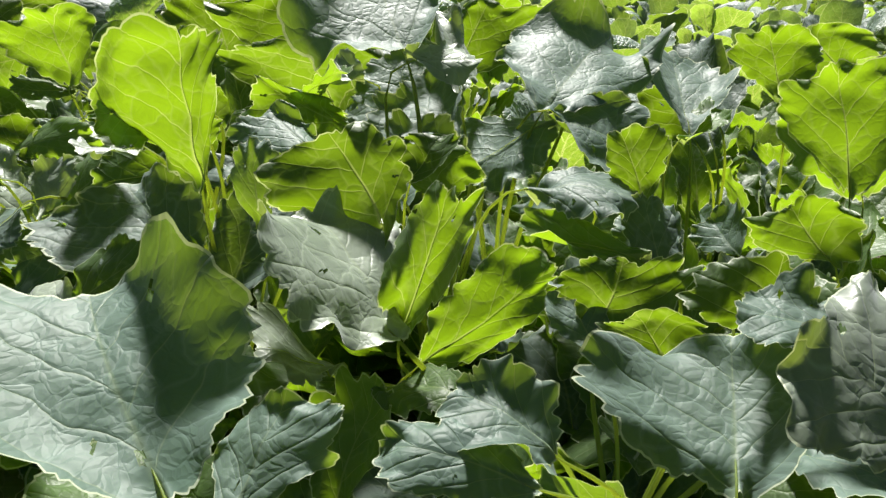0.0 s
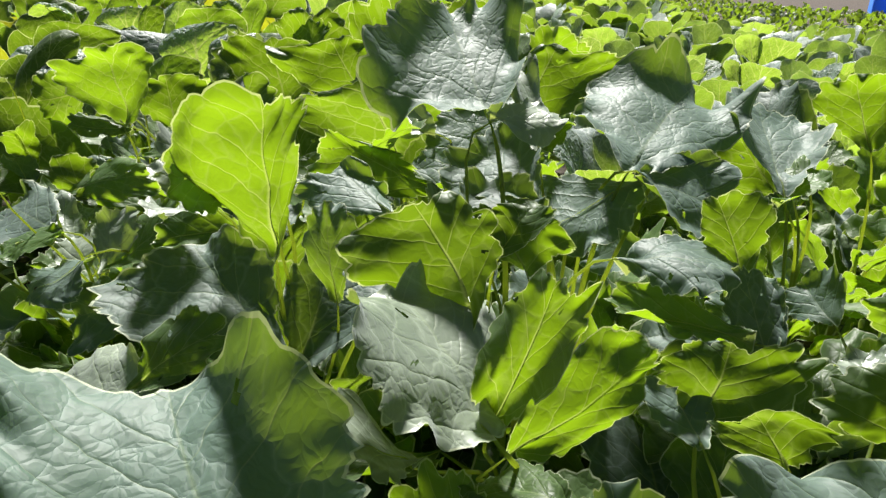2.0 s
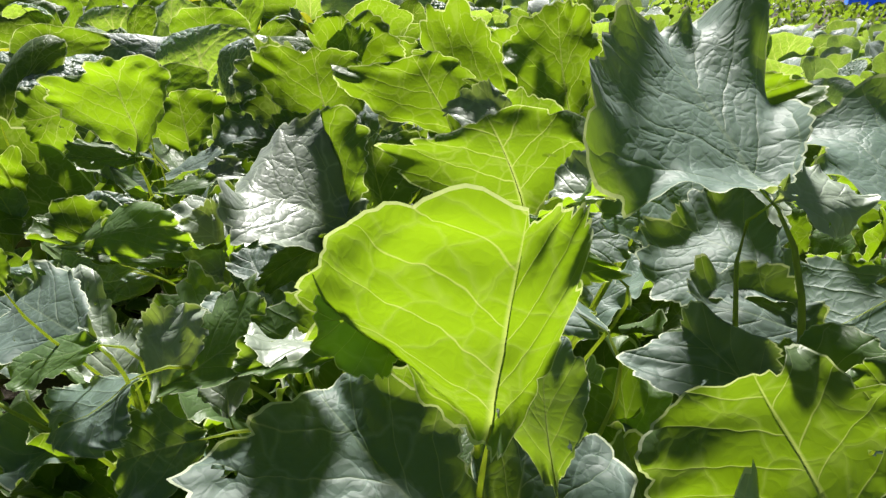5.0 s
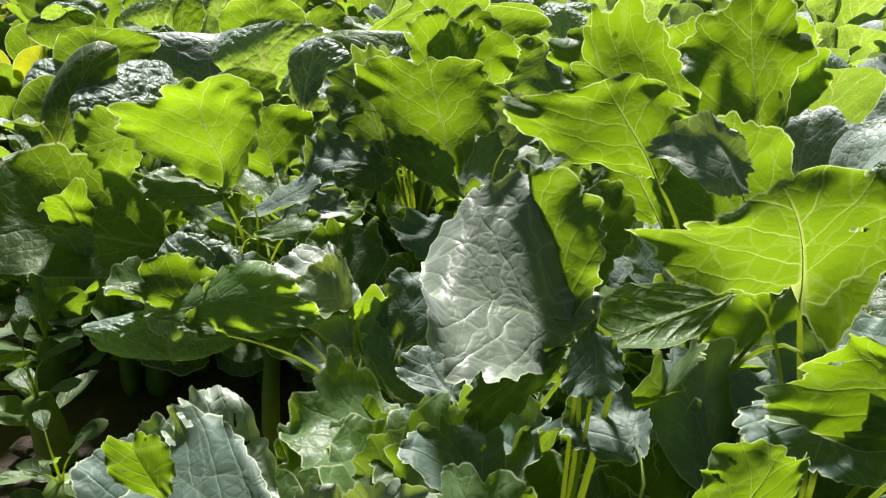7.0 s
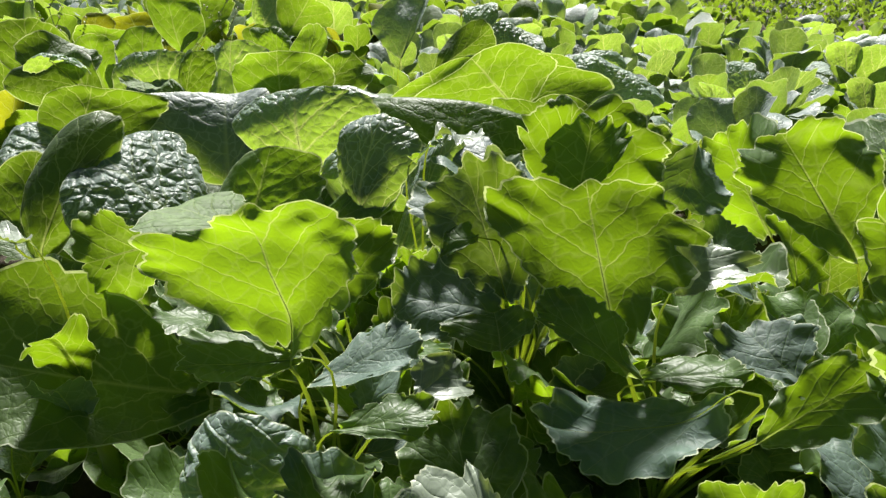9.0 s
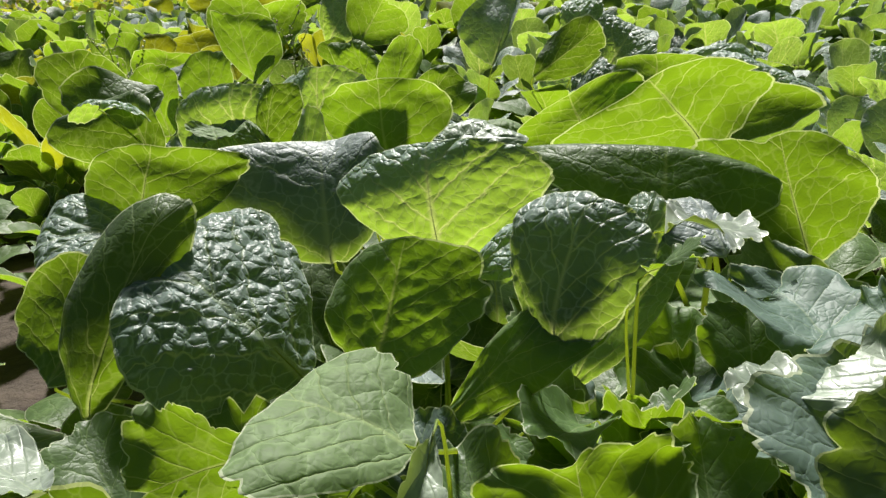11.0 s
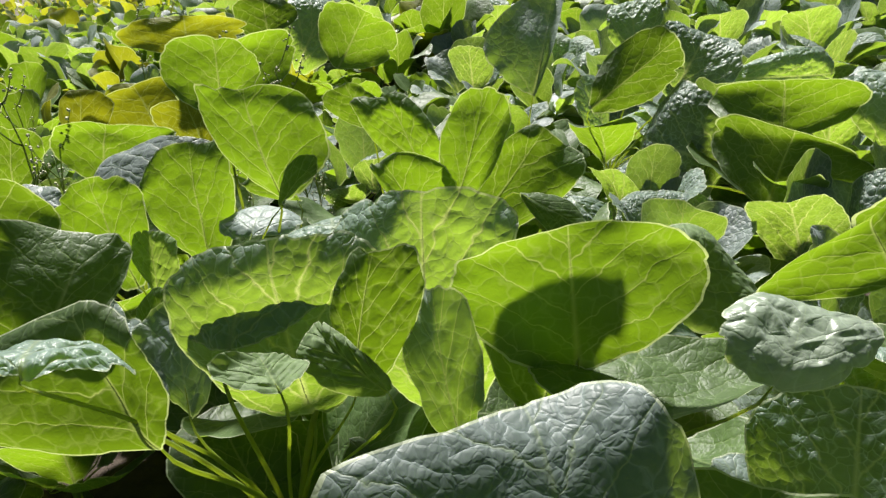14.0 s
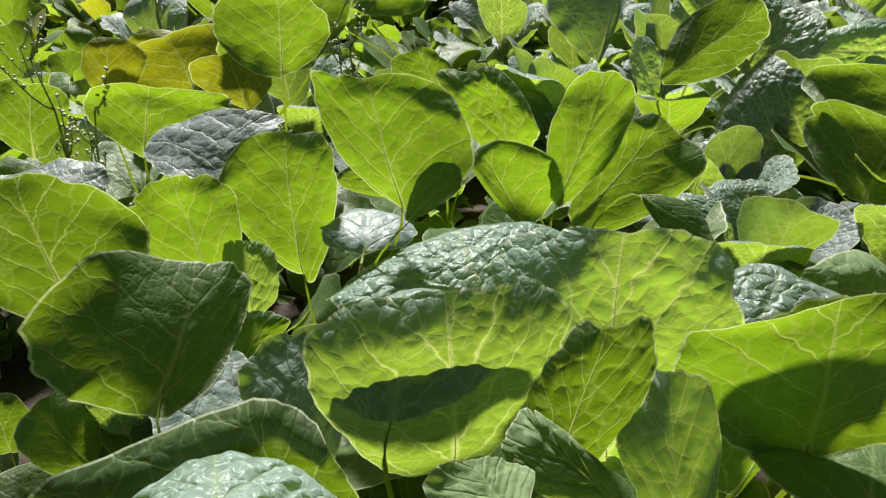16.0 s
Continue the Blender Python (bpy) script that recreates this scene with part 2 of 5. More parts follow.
def bubbles(x, y, seed):
    """Rounded blisters between sunken lines: 0 in the lines, up to about 1 on the tops."""
    xi, yi = np.floor(x), np.floor(y)
    first, second = np.full(x.shape, 9.0), np.full(x.shape, 9.0)
    for i in (-1, 0, 1):
        for j in (-1, 0, 1):
            a = np.sin((xi + i) * 127.1 + (yi + j) * 311.7 + seed * 74.7) * 43758.5453
            b = np.sin((xi + i) * 269.5 + (yi + j) * 183.3 + seed * 31.1) * 43758.5453
            d = np.hypot(xi + i + 0.1 + 0.8 * (a - np.floor(a)) - x, yi + j + 0.1 + 0.8 * (b - np.floor(b)) - y)
            second = np.where(d < first, first, np.minimum(second, d))
            first = np.minimum(first, d)
    return np.clip(second - first, 0, 1) ** 0.6


class Blade:
    """The shape of one leaf blade: length and width in metres, base at the origin, tip along y, upper face along z."""

    def __init__(self, length, width, lobed, curl, fold, seed, crinkle, droop=0.0, wave=1.0, at=None, slant=0.0, plain=False):
        self.plain = plain
        self.L = length if abs(curl) < 0.02 else length * (curl / 2) / math.sin(curl / 2)
        self.sides = width if isinstance(width, tuple) else (0.5 * width, 0.5 * width)
        self.slant = slant
        width = sum(self.sides)
        self.W, self.lobed, self.curl, self.fold, self.seed, self.crinkle, self.droop = width, lobed, curl, fold, seed, crinkle, droop
        rnd = random.Random(seed)
        self.n = rnd.choice((7, 8, 9)) if lobed else rnd.choice((4, 5, 6))
        self.ph = [rnd.uniform(0, 6.28) for _ in range(8)]
        self.taper = rnd.uniform(0.40, 0.65) if lobed else rnd.uniform(0.25, 0.5)
        self.mid = rnd.uniform(0.50, 0.60) if at is None else at
        self.lean = rnd.uniform(-0.12, 0.12)
        self.twist = rnd.uniform(-0.35, 0.35)
        self.wave = wave
        if not lobed:
            self.droop += rnd.uniform(0.08, 0.25) if crinkle > 0.5 else rnd.uniform(-0.10, 0.22)
        self.uneven = [rnd.uniform(0.02, 0.09 if lobed else 0.06) for _ in range(3)]
        # the bays between the lobes, and places torn or eaten
        self.bays = []
        if lobed:
            k = self.n
            for i in range(k):
                at = -2.5 + 5.0 * (i + 0.5 + rnd.uniform(-0.28, 0.28)) / k
                self.bays.append((at, rnd.uniform(0.05, 0.15), lobed * rnd.uniform(0.02, 0.15)))
            for _ in range(rnd.choice((6, 8, 10))):
                self.bays.append((rnd.uniform(-2.3, 2.3), rnd.uniform(0.02, 0.05), rnd.uniform(0.02, 0.08)))
        for _ in range(0 if lobed else rnd.choice((1, 2, 3))):
            self.bays.append((rnd.uniform(-1.9, 1.9), rnd.uniform(0.10, 0.25), rnd.uniform(0.03, 0.10)))
        for _ in range(rnd.choice((0, 0, 1, 2))):
            self.bays.append((rnd.uniform(-2.2, 2.2), rnd.uniform(0.03, 0.09), rnd.uniform(0.05, 0.17)))

    def reach(self, th):
        """The margin's distance from the blade's middle, 1 on a plain oval; th is 0 at the tip."""
        n, ph, un = self.n, self.ph, self.uneven
        up = 0.5 + 0.5 * np.cos(th)
        r = 1 + un[0] * np.sin(th + ph[6]) + un[1] * np.sin(2 * th + ph[0]) + 0.7 * un[2] * np.sin(3 * th + ph[1])
        r = r + (0.10 if self.lobed else 0.05) * np.sin(2 * th) ** 2 * (np.cos(th) > 0)
        if self.lobed and self.plain:
            r = r + 0.03 * self.lobed * np.sin(self.n * th + ph[2])
        elif self.lobed:
            deep = np.abs(soft_noise(th * 1.7 + ph[2], ph[3] + 0 * th, 5)) ** 0.7
            tooth = np.abs(soft_noise(th * 4.6 + ph[4], ph[5] + 0 * th, 6)) ** 0.7
            fringe = np.abs(soft_noise(th * 11.0 + ph[7], ph[1] + 0 * th, 7)) ** 0.7
            r = r - 0.11 + (0.4 + 0.6 * up) * (0.18 * self.lobed * deep + 0.15 * tooth) + 0.065 * fringe
        else:
            r = r + 0.03 - 0.035 * np.cos(4 * th) * up + 0.022 * np.sin(n * th + ph[2]) + 0.014 * np.sin(11 * th + ph[3]) + 0.008 * np.sin(23 * th + ph[4]) + 0.004 * np.sin(41 * th + ph[5])
        for at, w, d in self.bays:
            r = r - d * np.exp(-np.abs((th - at) / w) ** 1.6)
        return r

    def flat(self, rho, th):
        r = rho * self.reach(th)
        y = self.mid + np.where(np.cos(th) > 0, 1 - self.mid, self.mid) * r * np.cos(th)
        x = r * np.sin(th) * (1 - self.taper * np.clip(1 - y / 0.62, 0, 1.2) ** 1.3)
        return x * self.half(x), (y + self.slant * x * np.abs(x)) * self.L

    def half(self, x):
        """The half width on the side of x."""
        return np.where(x > 0, self.sides[1], self.sides[0])

    def place(self, x, y, rho, th, lift=0.0):
        """Bends the flat blade."""
        s = self.seed % 97
        u, v = x / self.half(x), y / self.L
        size = 0.5 * (self.W + self.L)
        rho = np.clip(rho * self.reach(th), 0, 1.15)
        z = self.fold * 0.5 * self.W * np.abs(u) ** 1.5
        wv = self.wave * size * (0.9 if self.lobed else 0.35 if self.crinkle > 0.5 else 0.7)
        if self.plain:
            z = z + 0.06 * wv * rho ** 3 * np.sin(4 * th + self.ph[0])
        else:
            edge = np.clip((rho - 0.45) / 0.55, 0, 1.2) ** 1.5
            z = z + wv * edge * (0.13 if self.lobed else 0.085) * (0.3 + soft_noise(th * 1.5 + self.ph[0], rho * 1.2 + self.ph[1], 2))
            z = z + wv * edge ** 2 * (0.065 if self.lobed else 0.022) * soft_noise(th * 4.0 + self.ph[2], rho * 2.0 + self.ph[3], 4)
            z = z + size * (0.08 if self.lobed else 0.04) * soft_noise(u * 1.1 + 9 + s, v * 1.7 + s, s) * np.clip(rho * 1.5, 0, 1)
        z = z - self.droop * size * np.clip(rho - 0.55, 0, 1) ** 2 * 2.2
        x = x + self.lean * self.L * (v * v - v)
        if self.crinkle:
            dome = bubbles(x * 50 + s, y * 50 + 17 * np.abs(x), s + 3)
            flank = np.clip(np.abs(np.sin((v - 0.55 * np.abs(u)) * 3.6 * math.pi + s)) * 1.6, 0, 1)
            z = z + self.crinkle * (0.0038 * (dome - 0.4) + 0.004 * soft_noise(x * 30 + s, y * 30, s + 8)) * flank * np.clip(1.2 - np.exp(-(u / 0.10) ** 2), 0, 1)
        z = z + lift
        w = self.twist * (v - 0.5)
        x, z = x * np.cos(w) - z * np.sin(w), x * np.sin(w) + z * np.cos(w)
        if abs(self.curl) < 0.02:
            return np.stack([x, y, z], -1)
        k = self.curl / self.L
        a = self.curl * (0.5 - v)
        yy = (math.sin(self.curl / 2) - np.sin(a)) / k
        zz = (np.cos(a) - math.cos(self.curl / 2)) / k
        return np.stack([x, yy - np.sin(a) * z, zz + np.cos(a) * z], -1)

    def grid(self, nt, nr):
        """The blade as points, faces and flat UVs."""
        th = np.linspace(-math.pi, math.pi, nt, endpoint=False)
        rho = np.linspace(0, 1, nr + 1)[1:] ** 0.8
        R, T = np.meshgrid(rho, th, indexing="ij")
        x, y = self.flat(R, T)
        p = self.place(x, y, R, T).reshape(-1, 3)
        cx, cy = self.flat(np.zeros(1), np.zeros(1))
        c = self.place(cx, cy, np.zeros(1), np.zeros(1))
        pts = np.concatenate([c, p])
        uv = np.concatenate([np.stack([cx, cy], -1), np.stack([x.ravel(), y.ravel()], -1)]) * 10
        self.rim = np.concatenate([[0.0], R.ravel()])
        self.net = np.concatenate([[[0.0, self.mid]], np.stack([(x / self.half(x)).ravel(), (y / self.L - self.slant * (x / self.half(x)) ** 2 * np.sign(x)).ravel()], -1)])
        faces = [(0, 1 + (j + 1) % nt, 1 + j) for j in range(nt)]
        for i in range(nr - 1):
            a = 1 + i * nt
            faces += [(a + j, a + (j + 1) % nt, a + nt + (j + 1) % nt, a + nt + j) for j in range(nt)]
        return pts, faces, uv

    def rib(self, x, y, lift):
        """A line over the blade, from flat x and y."""
        u = x / self.half(x)
        v = y / self.L - self.slant * u * np.abs(u)
        dx = u / (1 - self.taper * np.clip(1 - v / 0.62, 0, 1.2) ** 1.3)
        dy = v - self.mid
        th = np.arctan2(dx, dy / np.where(dy > 0, 1 - self.mid, self.mid))
        rho = np.hypot(dx, dy / np.where(dy > 0, 1 - self.mid, self.mid)) / self.reach(th)
        return self.place(x, y, np.clip(rho, 0, 1), th, lift)


def tube(path, radii, sides=5):
    """A tapered tube along a line of points: points and faces."""
    path = np.asarray(path, float)
    d = np.gradient(path, axis=0)
    d /= np.linalg.norm(d, axis=1)[:, None] + 1e-9
    ref = np.array([0.31, 0.17, 0.93])
    a = np.cross(d, ref)
    a /= np.linalg.norm(a, axis=1)[:, None] + 1e-9
    b = np.cross(d, a)
    ang = np.linspace(0, 2 * math.pi, sides, endpoint=False)
    ring = a[:, None] * np.cos(ang)[None, :, None] + b[:, None] * np.sin(ang)[None, :, None]
    pts = (path[:, None] + ring * np.asarray(radii)[:, None, None]).reshape(-1, 3)
    faces = []
    for i in range(len(path) - 1):
        for j in range(sides):
            k = (j + 1) % sides
            faces.append((i * sides + j, i * sides + k, (i + 1) * sides + k, (i + 1) * sides + j))
    faces.append(tuple(range(sides))[::-1])
    faces.append(tuple((len(path) - 1) * sides + j for j in range(sides)))
    return pts, faces


def mesh(name, pieces, material, uvs=None, rim=None, net=None, second=None, split=0):
    """One smooth mesh out of pieces of points and faces. second: the material of the faces from number split on."""
    pts, faces, n = [], [], 0
    for p, f in pieces:
        pts.append(np.asarray(p))
        faces += [tuple(i + n for i in q) for q in f]
        n += len(p)
    me = bpy.data.meshes.new(name)
    me.from_pydata(np.concatenate(pts).tolist(), [], faces)
    if uvs is not None:
        layer = me.uv_layers.new(name="UVMap")
        idx = np.empty(len(me.loops), np.int32)
        me.loops.foreach_get("vertex_index", idx)
        layer.data.foreach_set("uv", np.asarray(uvs)[idx].astype(np.float32).ravel())
        lines = me.uv_layers.new(name="veins")
        lines.data.foreach_set("uv", np.asarray(net)[idx].astype(np.float32).ravel())
        side = me.uv_layers.new(name="rim")
        side.data.foreach_set("uv", np.stack([rim, rim], -1)[idx].astype(np.float32).ravel())
    me.polygons.foreach_set("use_smooth", np.ones(len(me.polygons), bool))
    me.materials.append(material)
    if second:
        me.materials.append(second)
        me.polygons.foreach_set("material_index", (np.arange(len(me.polygons)) >= split).astype(np.int32))
    me.update()
    return me


def part(name, me, parent, label=""):
    ob = new(name, me)
    ob.parent = parent
    return tagged(ob, label)


def bezier(a, b, c, d, n):
    t = np.linspace(0, 1, n)[:, None]
    a, b, c, d = (np.asarray(p, float) for p in (a, b, c, d))
    return (1 - t) ** 3 * a + 3 * t * (1 - t) ** 2 * b + 3 * t * t * (1 - t) * c + t ** 3 * d


SHAPE = {  # lobes, crinkle
    "m": (1.2, 0.0), "b": (0.85, 0.0), "s": (0.0, 1.0), "r": (0.0, 0.25), "y": (0.0, 0.15), "p": (0.4, 0.1), "c": (0.0, 0.3), "v": (0.0, 0.3),
}
count = [0]


def leaf(plant, base, tip, width, face, style="m", curl=0.4, fold=0.25, fine=1.0, label="", shape="", crinkle=None, droop=0.0, seed=None, wave=1.3, whole=False, at=None, slant=0.0, lace=0.0):
    """One leaf of a plant with its stalk and ribs. base, tip: ends of the blade; face: the way that its upper side looks.
    whole: the ribs stay in the leaf's own mesh; lace: eaten away between the veins, the more the smaller the value."""
    count[0] += 1
    seed = count[0] if seed is None else seed
    lobed, crk = SHAPE[shape or style]
    crk = crk if crinkle is None else crinkle
    B, T, N = Vector(base), Vector(tip), Vector(face)
    Y = (T - B).normalized()
    X = Y.cross(N).normalized()
    Z = X.cross(Y)
    rot = np.array([X, Y, Z])
    foot = np.array(plant.location)
    origin = np.array(B) - foot
    bl = Blade((T - B).length, width, lobed, curl, fold, seed, crk, droop, wave, at, slant)
    nt, nr = int((150 if lobed else 210 if crk > 0.5 else 80) * fine), int((13 + 12 * (crk > 0.2) + 17 * (crk > 0.5)) * fine)
    pts, faces, uv = bl.grid(nt, nr)
    pts = pts @ rot + origin
    root = np.array(plant["crown"]) - foot
    # ribs
    L, W = bl.L, bl.W
    r0 = 0.0012 + 0.0085 * W
    ys = np.linspace(0, 0.93 * L, 12)
    mid = bl.rib(np.zeros(12), ys, -0.45 * r0) @ rot + origin
    pet = bezier(root, root + (origin - root) * np.array([0.15, 0.15, 0.55]), origin - np.array(Y) * min(0.3 * np.linalg.norm(origin - root), 0.045), mid[0], 9)
    path = np.concatenate([pet[:-1], mid])
    rad = np.concatenate([np.linspace(1.25 * r0, 0.62 * r0, 8), 0.3 * r0 * (1 - 0.85 * (ys / ys[-1]) ** 0.6)])
    pieces = [tube(path, rad, 6 if not whole else 5)]
    if whole:
        rp, rf = pieces[0]
        uv = np.concatenate([uv, np.zeros((len(rp), 2))])
        rim = np.concatenate([bl.rim, np.zeros(len(rp))])
        return part("leaf", mesh("leaf", [(pts, faces), (rp, rf)], LOOK[style], uv, rim, np.concatenate([bl.net, np.full((len(rp), 2), 0.3)]), RIB, len(faces)), plant, label)
    rnd = random.Random(seed + 5)
    # holes eaten by insects
    flat = uv[[f[0] for f in faces]] * 10
    if lace:
        gone = bubbles(flat[:, 0] * 0.55 + 3, flat[:, 1] * 0.55, seed) > lace
        faces = [f for f, g in zip(faces, gone) if not g]
    elif not crk:
        for _ in range(rnd.choice((0, 0, 1, 2, 3))):
            at_face = rnd.randrange(nt * 4, len(faces) - 2 * nt)
            gone = {at_face, at_face + 1, at_face + nt} if rnd.random() < 0.5 else {at_face, at_face + 1, at_face + 2, at_face + nt, at_face + nt + 1}
            faces = [f for i, f in enumerate(faces) if i not in gone]
    ob = part("leaf", mesh("leaf", [(pts, faces)], LOOK[style], uv, bl.rim, bl.net), plant, label)
    part("rib", mesh("rib", pieces, RIB), ob)
    return ob


def plant(name, x, y, crown, label, category, group):
    """An empty at the plant's foot; crown: the height at which the leaf stalks part. It has a short stem."""
    ob = tagged(new(name), label, category, group)
    ob.location = (x, y, 0)
    ob["crown"] = (x, y, crown)
    n = 6
    zs = np.linspace(-0.03, crown + 0.01, n)
    wob = 0.006
    path = np.stack([wob * np.sin(zs * 40 + x * 9), wob * np.cos(zs * 33 + y * 7), zs], -1)
    r = 0.011 if "mustard" in name else 0.022
    part("stem", mesh("stem", [tube(path, np.linspace(1.2 * r, 0.8 * r, n), 8)], STALK), ob)
    return ob


MUSTARD = ("leafy mustard plant with lobed bright green leaves in soil", "mustard plant", "mustard plants in the plot")
CABBAGE = ("broad leafy cabbage plant with crinkled blue-green outer leaves", "cabbage plant", "cabbages in the plot")


# ---- the plants along the way ----
p = plant("mustard_plant", -0.04, 0.27, 0.20, *MUSTARD)
leaf(p, (-0.050, 0.235, 0.376), (-0.120, 0.319, 0.428), (0.065, 0.060), (0.11, -0.46, 0.88), "b", 0.35, 0.10, at=0.46, slant=-0.27)
leaf(p, (-0.034, 0.250, 0.354), (-0.021, 0.287, 0.390), (0.023, 0.028), (-0.24, -0.63, 0.74), "b", 0.50, -0.20, at=0.60, slant=0.14)
p = plant("mustard_plant", 0.15, 0.35, 0.20, *MUSTARD)
leaf(p, (0.156, 0.250, 0.378), (0.171, 0.313, 0.407), (0.063, 0.038), (-0.13, -0.39, 0.91), "b", 0.30, 0.15, at=0.58, slant=0.17)
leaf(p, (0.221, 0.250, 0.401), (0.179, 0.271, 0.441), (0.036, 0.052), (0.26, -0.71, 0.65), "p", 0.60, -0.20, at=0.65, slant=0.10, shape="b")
leaf(p, (0.083, 0.255, 0.376), (0.023, 0.266, 0.385), (0.020, 0.018), (0.04, -0.53, 0.84), "b", 0.50, -0.30, at=0.54, slant=-0.09)
leaf(p, (0.094, 0.270, 0.381), (0.050, 0.291, 0.395), (0.028, 0.018), (0.19, -0.21, 0.96), "b", 0.50, 0.10, at=0.56, slant=-0.12)
leaf(p, (0.206, 0.290, 0.428), (0.165, 0.300, 0.430), (0.019, 0.022), (0.01, -0.17, 0.99), "b", 0.60, 0.10, at=0.48, slant=-0.13)
leaf(p, (0.055, 0.330, 0.363), (0.015, 0.361, 0.342), (0.023, 0.025), (-0.35, 0.17, 0.92), "m", 0.40, 0.00, at=0.49, slant=0.28)
leaf(p, (0.199, 0.340, 0.396), (0.203, 0.350, 0.433), (0.041, 0.024), (-0.23, -0.93, 0.29), "m", 0.60, 0.20, at=0.40, slant=0.19)
leaf(p, (0.196, 0.370, 0.397), (0.201, 0.402, 0.410), (0.015, 0.017), (-0.13, -0.35, 0.93), "p", 0.50, 0.10, at=0.66, slant=0.09, shape="b")
leaf(p, (0.166, 0.370, 0.360), (0.149, 0.381, 0.385), (0.020, 0.025), (-0.29, -0.94, 0.20), "m", 0.50, 0.20, at=0.66, slant=-0.27)
leaf(p, (0.132, 0.400, 0.348), (0.116, 0.431, 0.371), (0.023, 0.024), (0.06, -0.57, 0.82), "b", 0.40, 0.00, at=0.44, slant=-0.06)
leaf(p, (0.138, 0.420, 0.354), (0.150, 0.430, 0.395), (0.037, 0.040), (-0.17, -0.94, 0.29), "m", 0.70, 0.30, at=0.57, slant=0.28)
p = plant("mustard_plant", 0.03, 0.49, 0.20, *MUSTARD)
# Sunlit half of a two-part leaf, its glare given by the paler colour.
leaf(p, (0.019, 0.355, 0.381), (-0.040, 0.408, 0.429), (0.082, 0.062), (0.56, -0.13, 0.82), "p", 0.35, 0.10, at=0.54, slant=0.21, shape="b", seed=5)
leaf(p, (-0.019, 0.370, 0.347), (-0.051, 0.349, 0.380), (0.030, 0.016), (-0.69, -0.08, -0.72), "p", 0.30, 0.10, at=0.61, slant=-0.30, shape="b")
leaf(p, (0.019, 0.372, 0.372), (0.044, 0.360, 0.461), (0.021, 0.020), (-0.28, -0.96, -0.05), "m", 0.20, -0.10, at=0.66, slant=0.19, seed=6)
leaf(p, (0.028, 0.385, 0.339), (0.101, 0.410, 0.391), (0.029, 0.021), (0.25, -0.96, 0.10), "m", 0.30, -0.20, at=0.51, slant=0.04)
leaf(p, (0.007, 0.430, 0.411), (-0.029, 0.441, 0.464), (0.054, 0.038), (-0.06, -0.99, 0.15), "m", 0.20, 0.10, at=0.52, slant=-0.13, seed=12)
leaf(p, (0.022, 0.450, 0.437), (0.035, 0.455, 0.463), (0.016, 0.021), (-0.44, -0.81, 0.38), "m", 0.60, 0.20, at=0.61, slant=0.23)
leaf(p, (0.006, 0.470, 0.420), (-0.032, 0.512, 0.447), (0.031, 0.011), (-0.11, -0.61, 0.78), "b", 0.40, 0.10, at=0.57, slant=-0.19)
leaf(p, (0.038, 0.490, 0.406), (0.014, 0.500, 0.447), (0.023, 0.036), (-0.16, -0.97, 0.16), "m", 0.50, 0.20, at=0.54, slant=-0.30)
leaf(p, (0.097, 0.500, 0.413), (0.166, 0.479, 0.411), (0.049, 0.026), (-0.01, -0.14, 0.99), "b", 1.20, -0.30, at=0.55, slant=-0.01)
leaf(p, (0.009, 0.530, 0.491), (-0.031, 0.625, 0.550), (0.077, 0.048), (0.15, -0.47, 0.87), "b", 0.30, 0.12, at=0.41, slant=0.20)
leaf(p, (0.009, 0.535, 0.492), (0.056, 0.551, 0.492), (0.024, 0.017), (0.18, -0.55, 0.82), "p", 0.50, -0.20, at=0.51, slant=-0.10, shape="b")
leaf(p, (0.050, 0.540, 0.425), (-0.016, 0.561, 0.431), (0.031, 0.028), (-0.02, -0.34, 0.94), "b", 0.40, -0.10, at=0.53, slant=-0.11)
leaf(p, (0.046, 0.560, 0.436), (-0.007, 0.623, 0.452), (0.046, 0.038), (-0.16, -0.36, 0.92), "b", 0.30, 0.10, at=0.54, slant=0.01)
p = plant("mustard_plant", -0.12, 0.49, 0.20, *MUSTARD)
leaf(p, (-0.176, 0.410, 0.321), (-0.287, 0.452, 0.307), (0.031, 0.048), (-0.27, -0.44, 0.85), "p", 0.50, 0.10, at=0.52, slant=0.06, shape="b")
leaf(p, (-0.200, 0.415, 0.345), (-0.134, 0.410, 0.395), (0.023, 0.014), (-0.33, -0.88, 0.34), "m", 0.50, -0.20, at=0.53, slant=0.05)
leaf(p, (-0.103, 0.430, 0.358), (-0.193, 0.504, 0.405), (0.076, 0.029), (0.06, -0.48, 0.87), "b", 0.30, 0.15, at=0.64, slant=-0.16)
leaf(p, (-0.114, 0.450, 0.425), (-0.107, 0.432, 0.516), (0.079, 0.022), (-0.26, -0.95, -0.17), "m", 0.15, -0.10, at=0.52, slant=0.30, seed=8)
leaf(p, (-0.109, 0.455, 0.341), (-0.093, 0.502, 0.408), (0.023, 0.044), (0.04, -0.82, 0.57), "b", 0.40, 0.10, at=0.46, slant=0.05)
leaf(p, (-0.137, 0.470, 0.467), (-0.174, 0.454, 0.470), (0.020, 0.021), (-0.37, 0.76, -0.53), "m", 0.40, 0.10, at=0.63, slant=-0.10)
leaf(p, (-0.083, 0.470, 0.384), (-0.092, 0.491, 0.444), (0.017, 0.021), (-0.05, -0.94, 0.32), "b", 0.40, 0.00, at=0.59, slant=-0.00)
leaf(p, (-0.142, 0.480, 0.444), (-0.172, 0.490, 0.451), (0.022, 0.021), (0.27, 0.13, 0.95), "m", 0.60, -0.20, at=0.51, slant=-0.19)
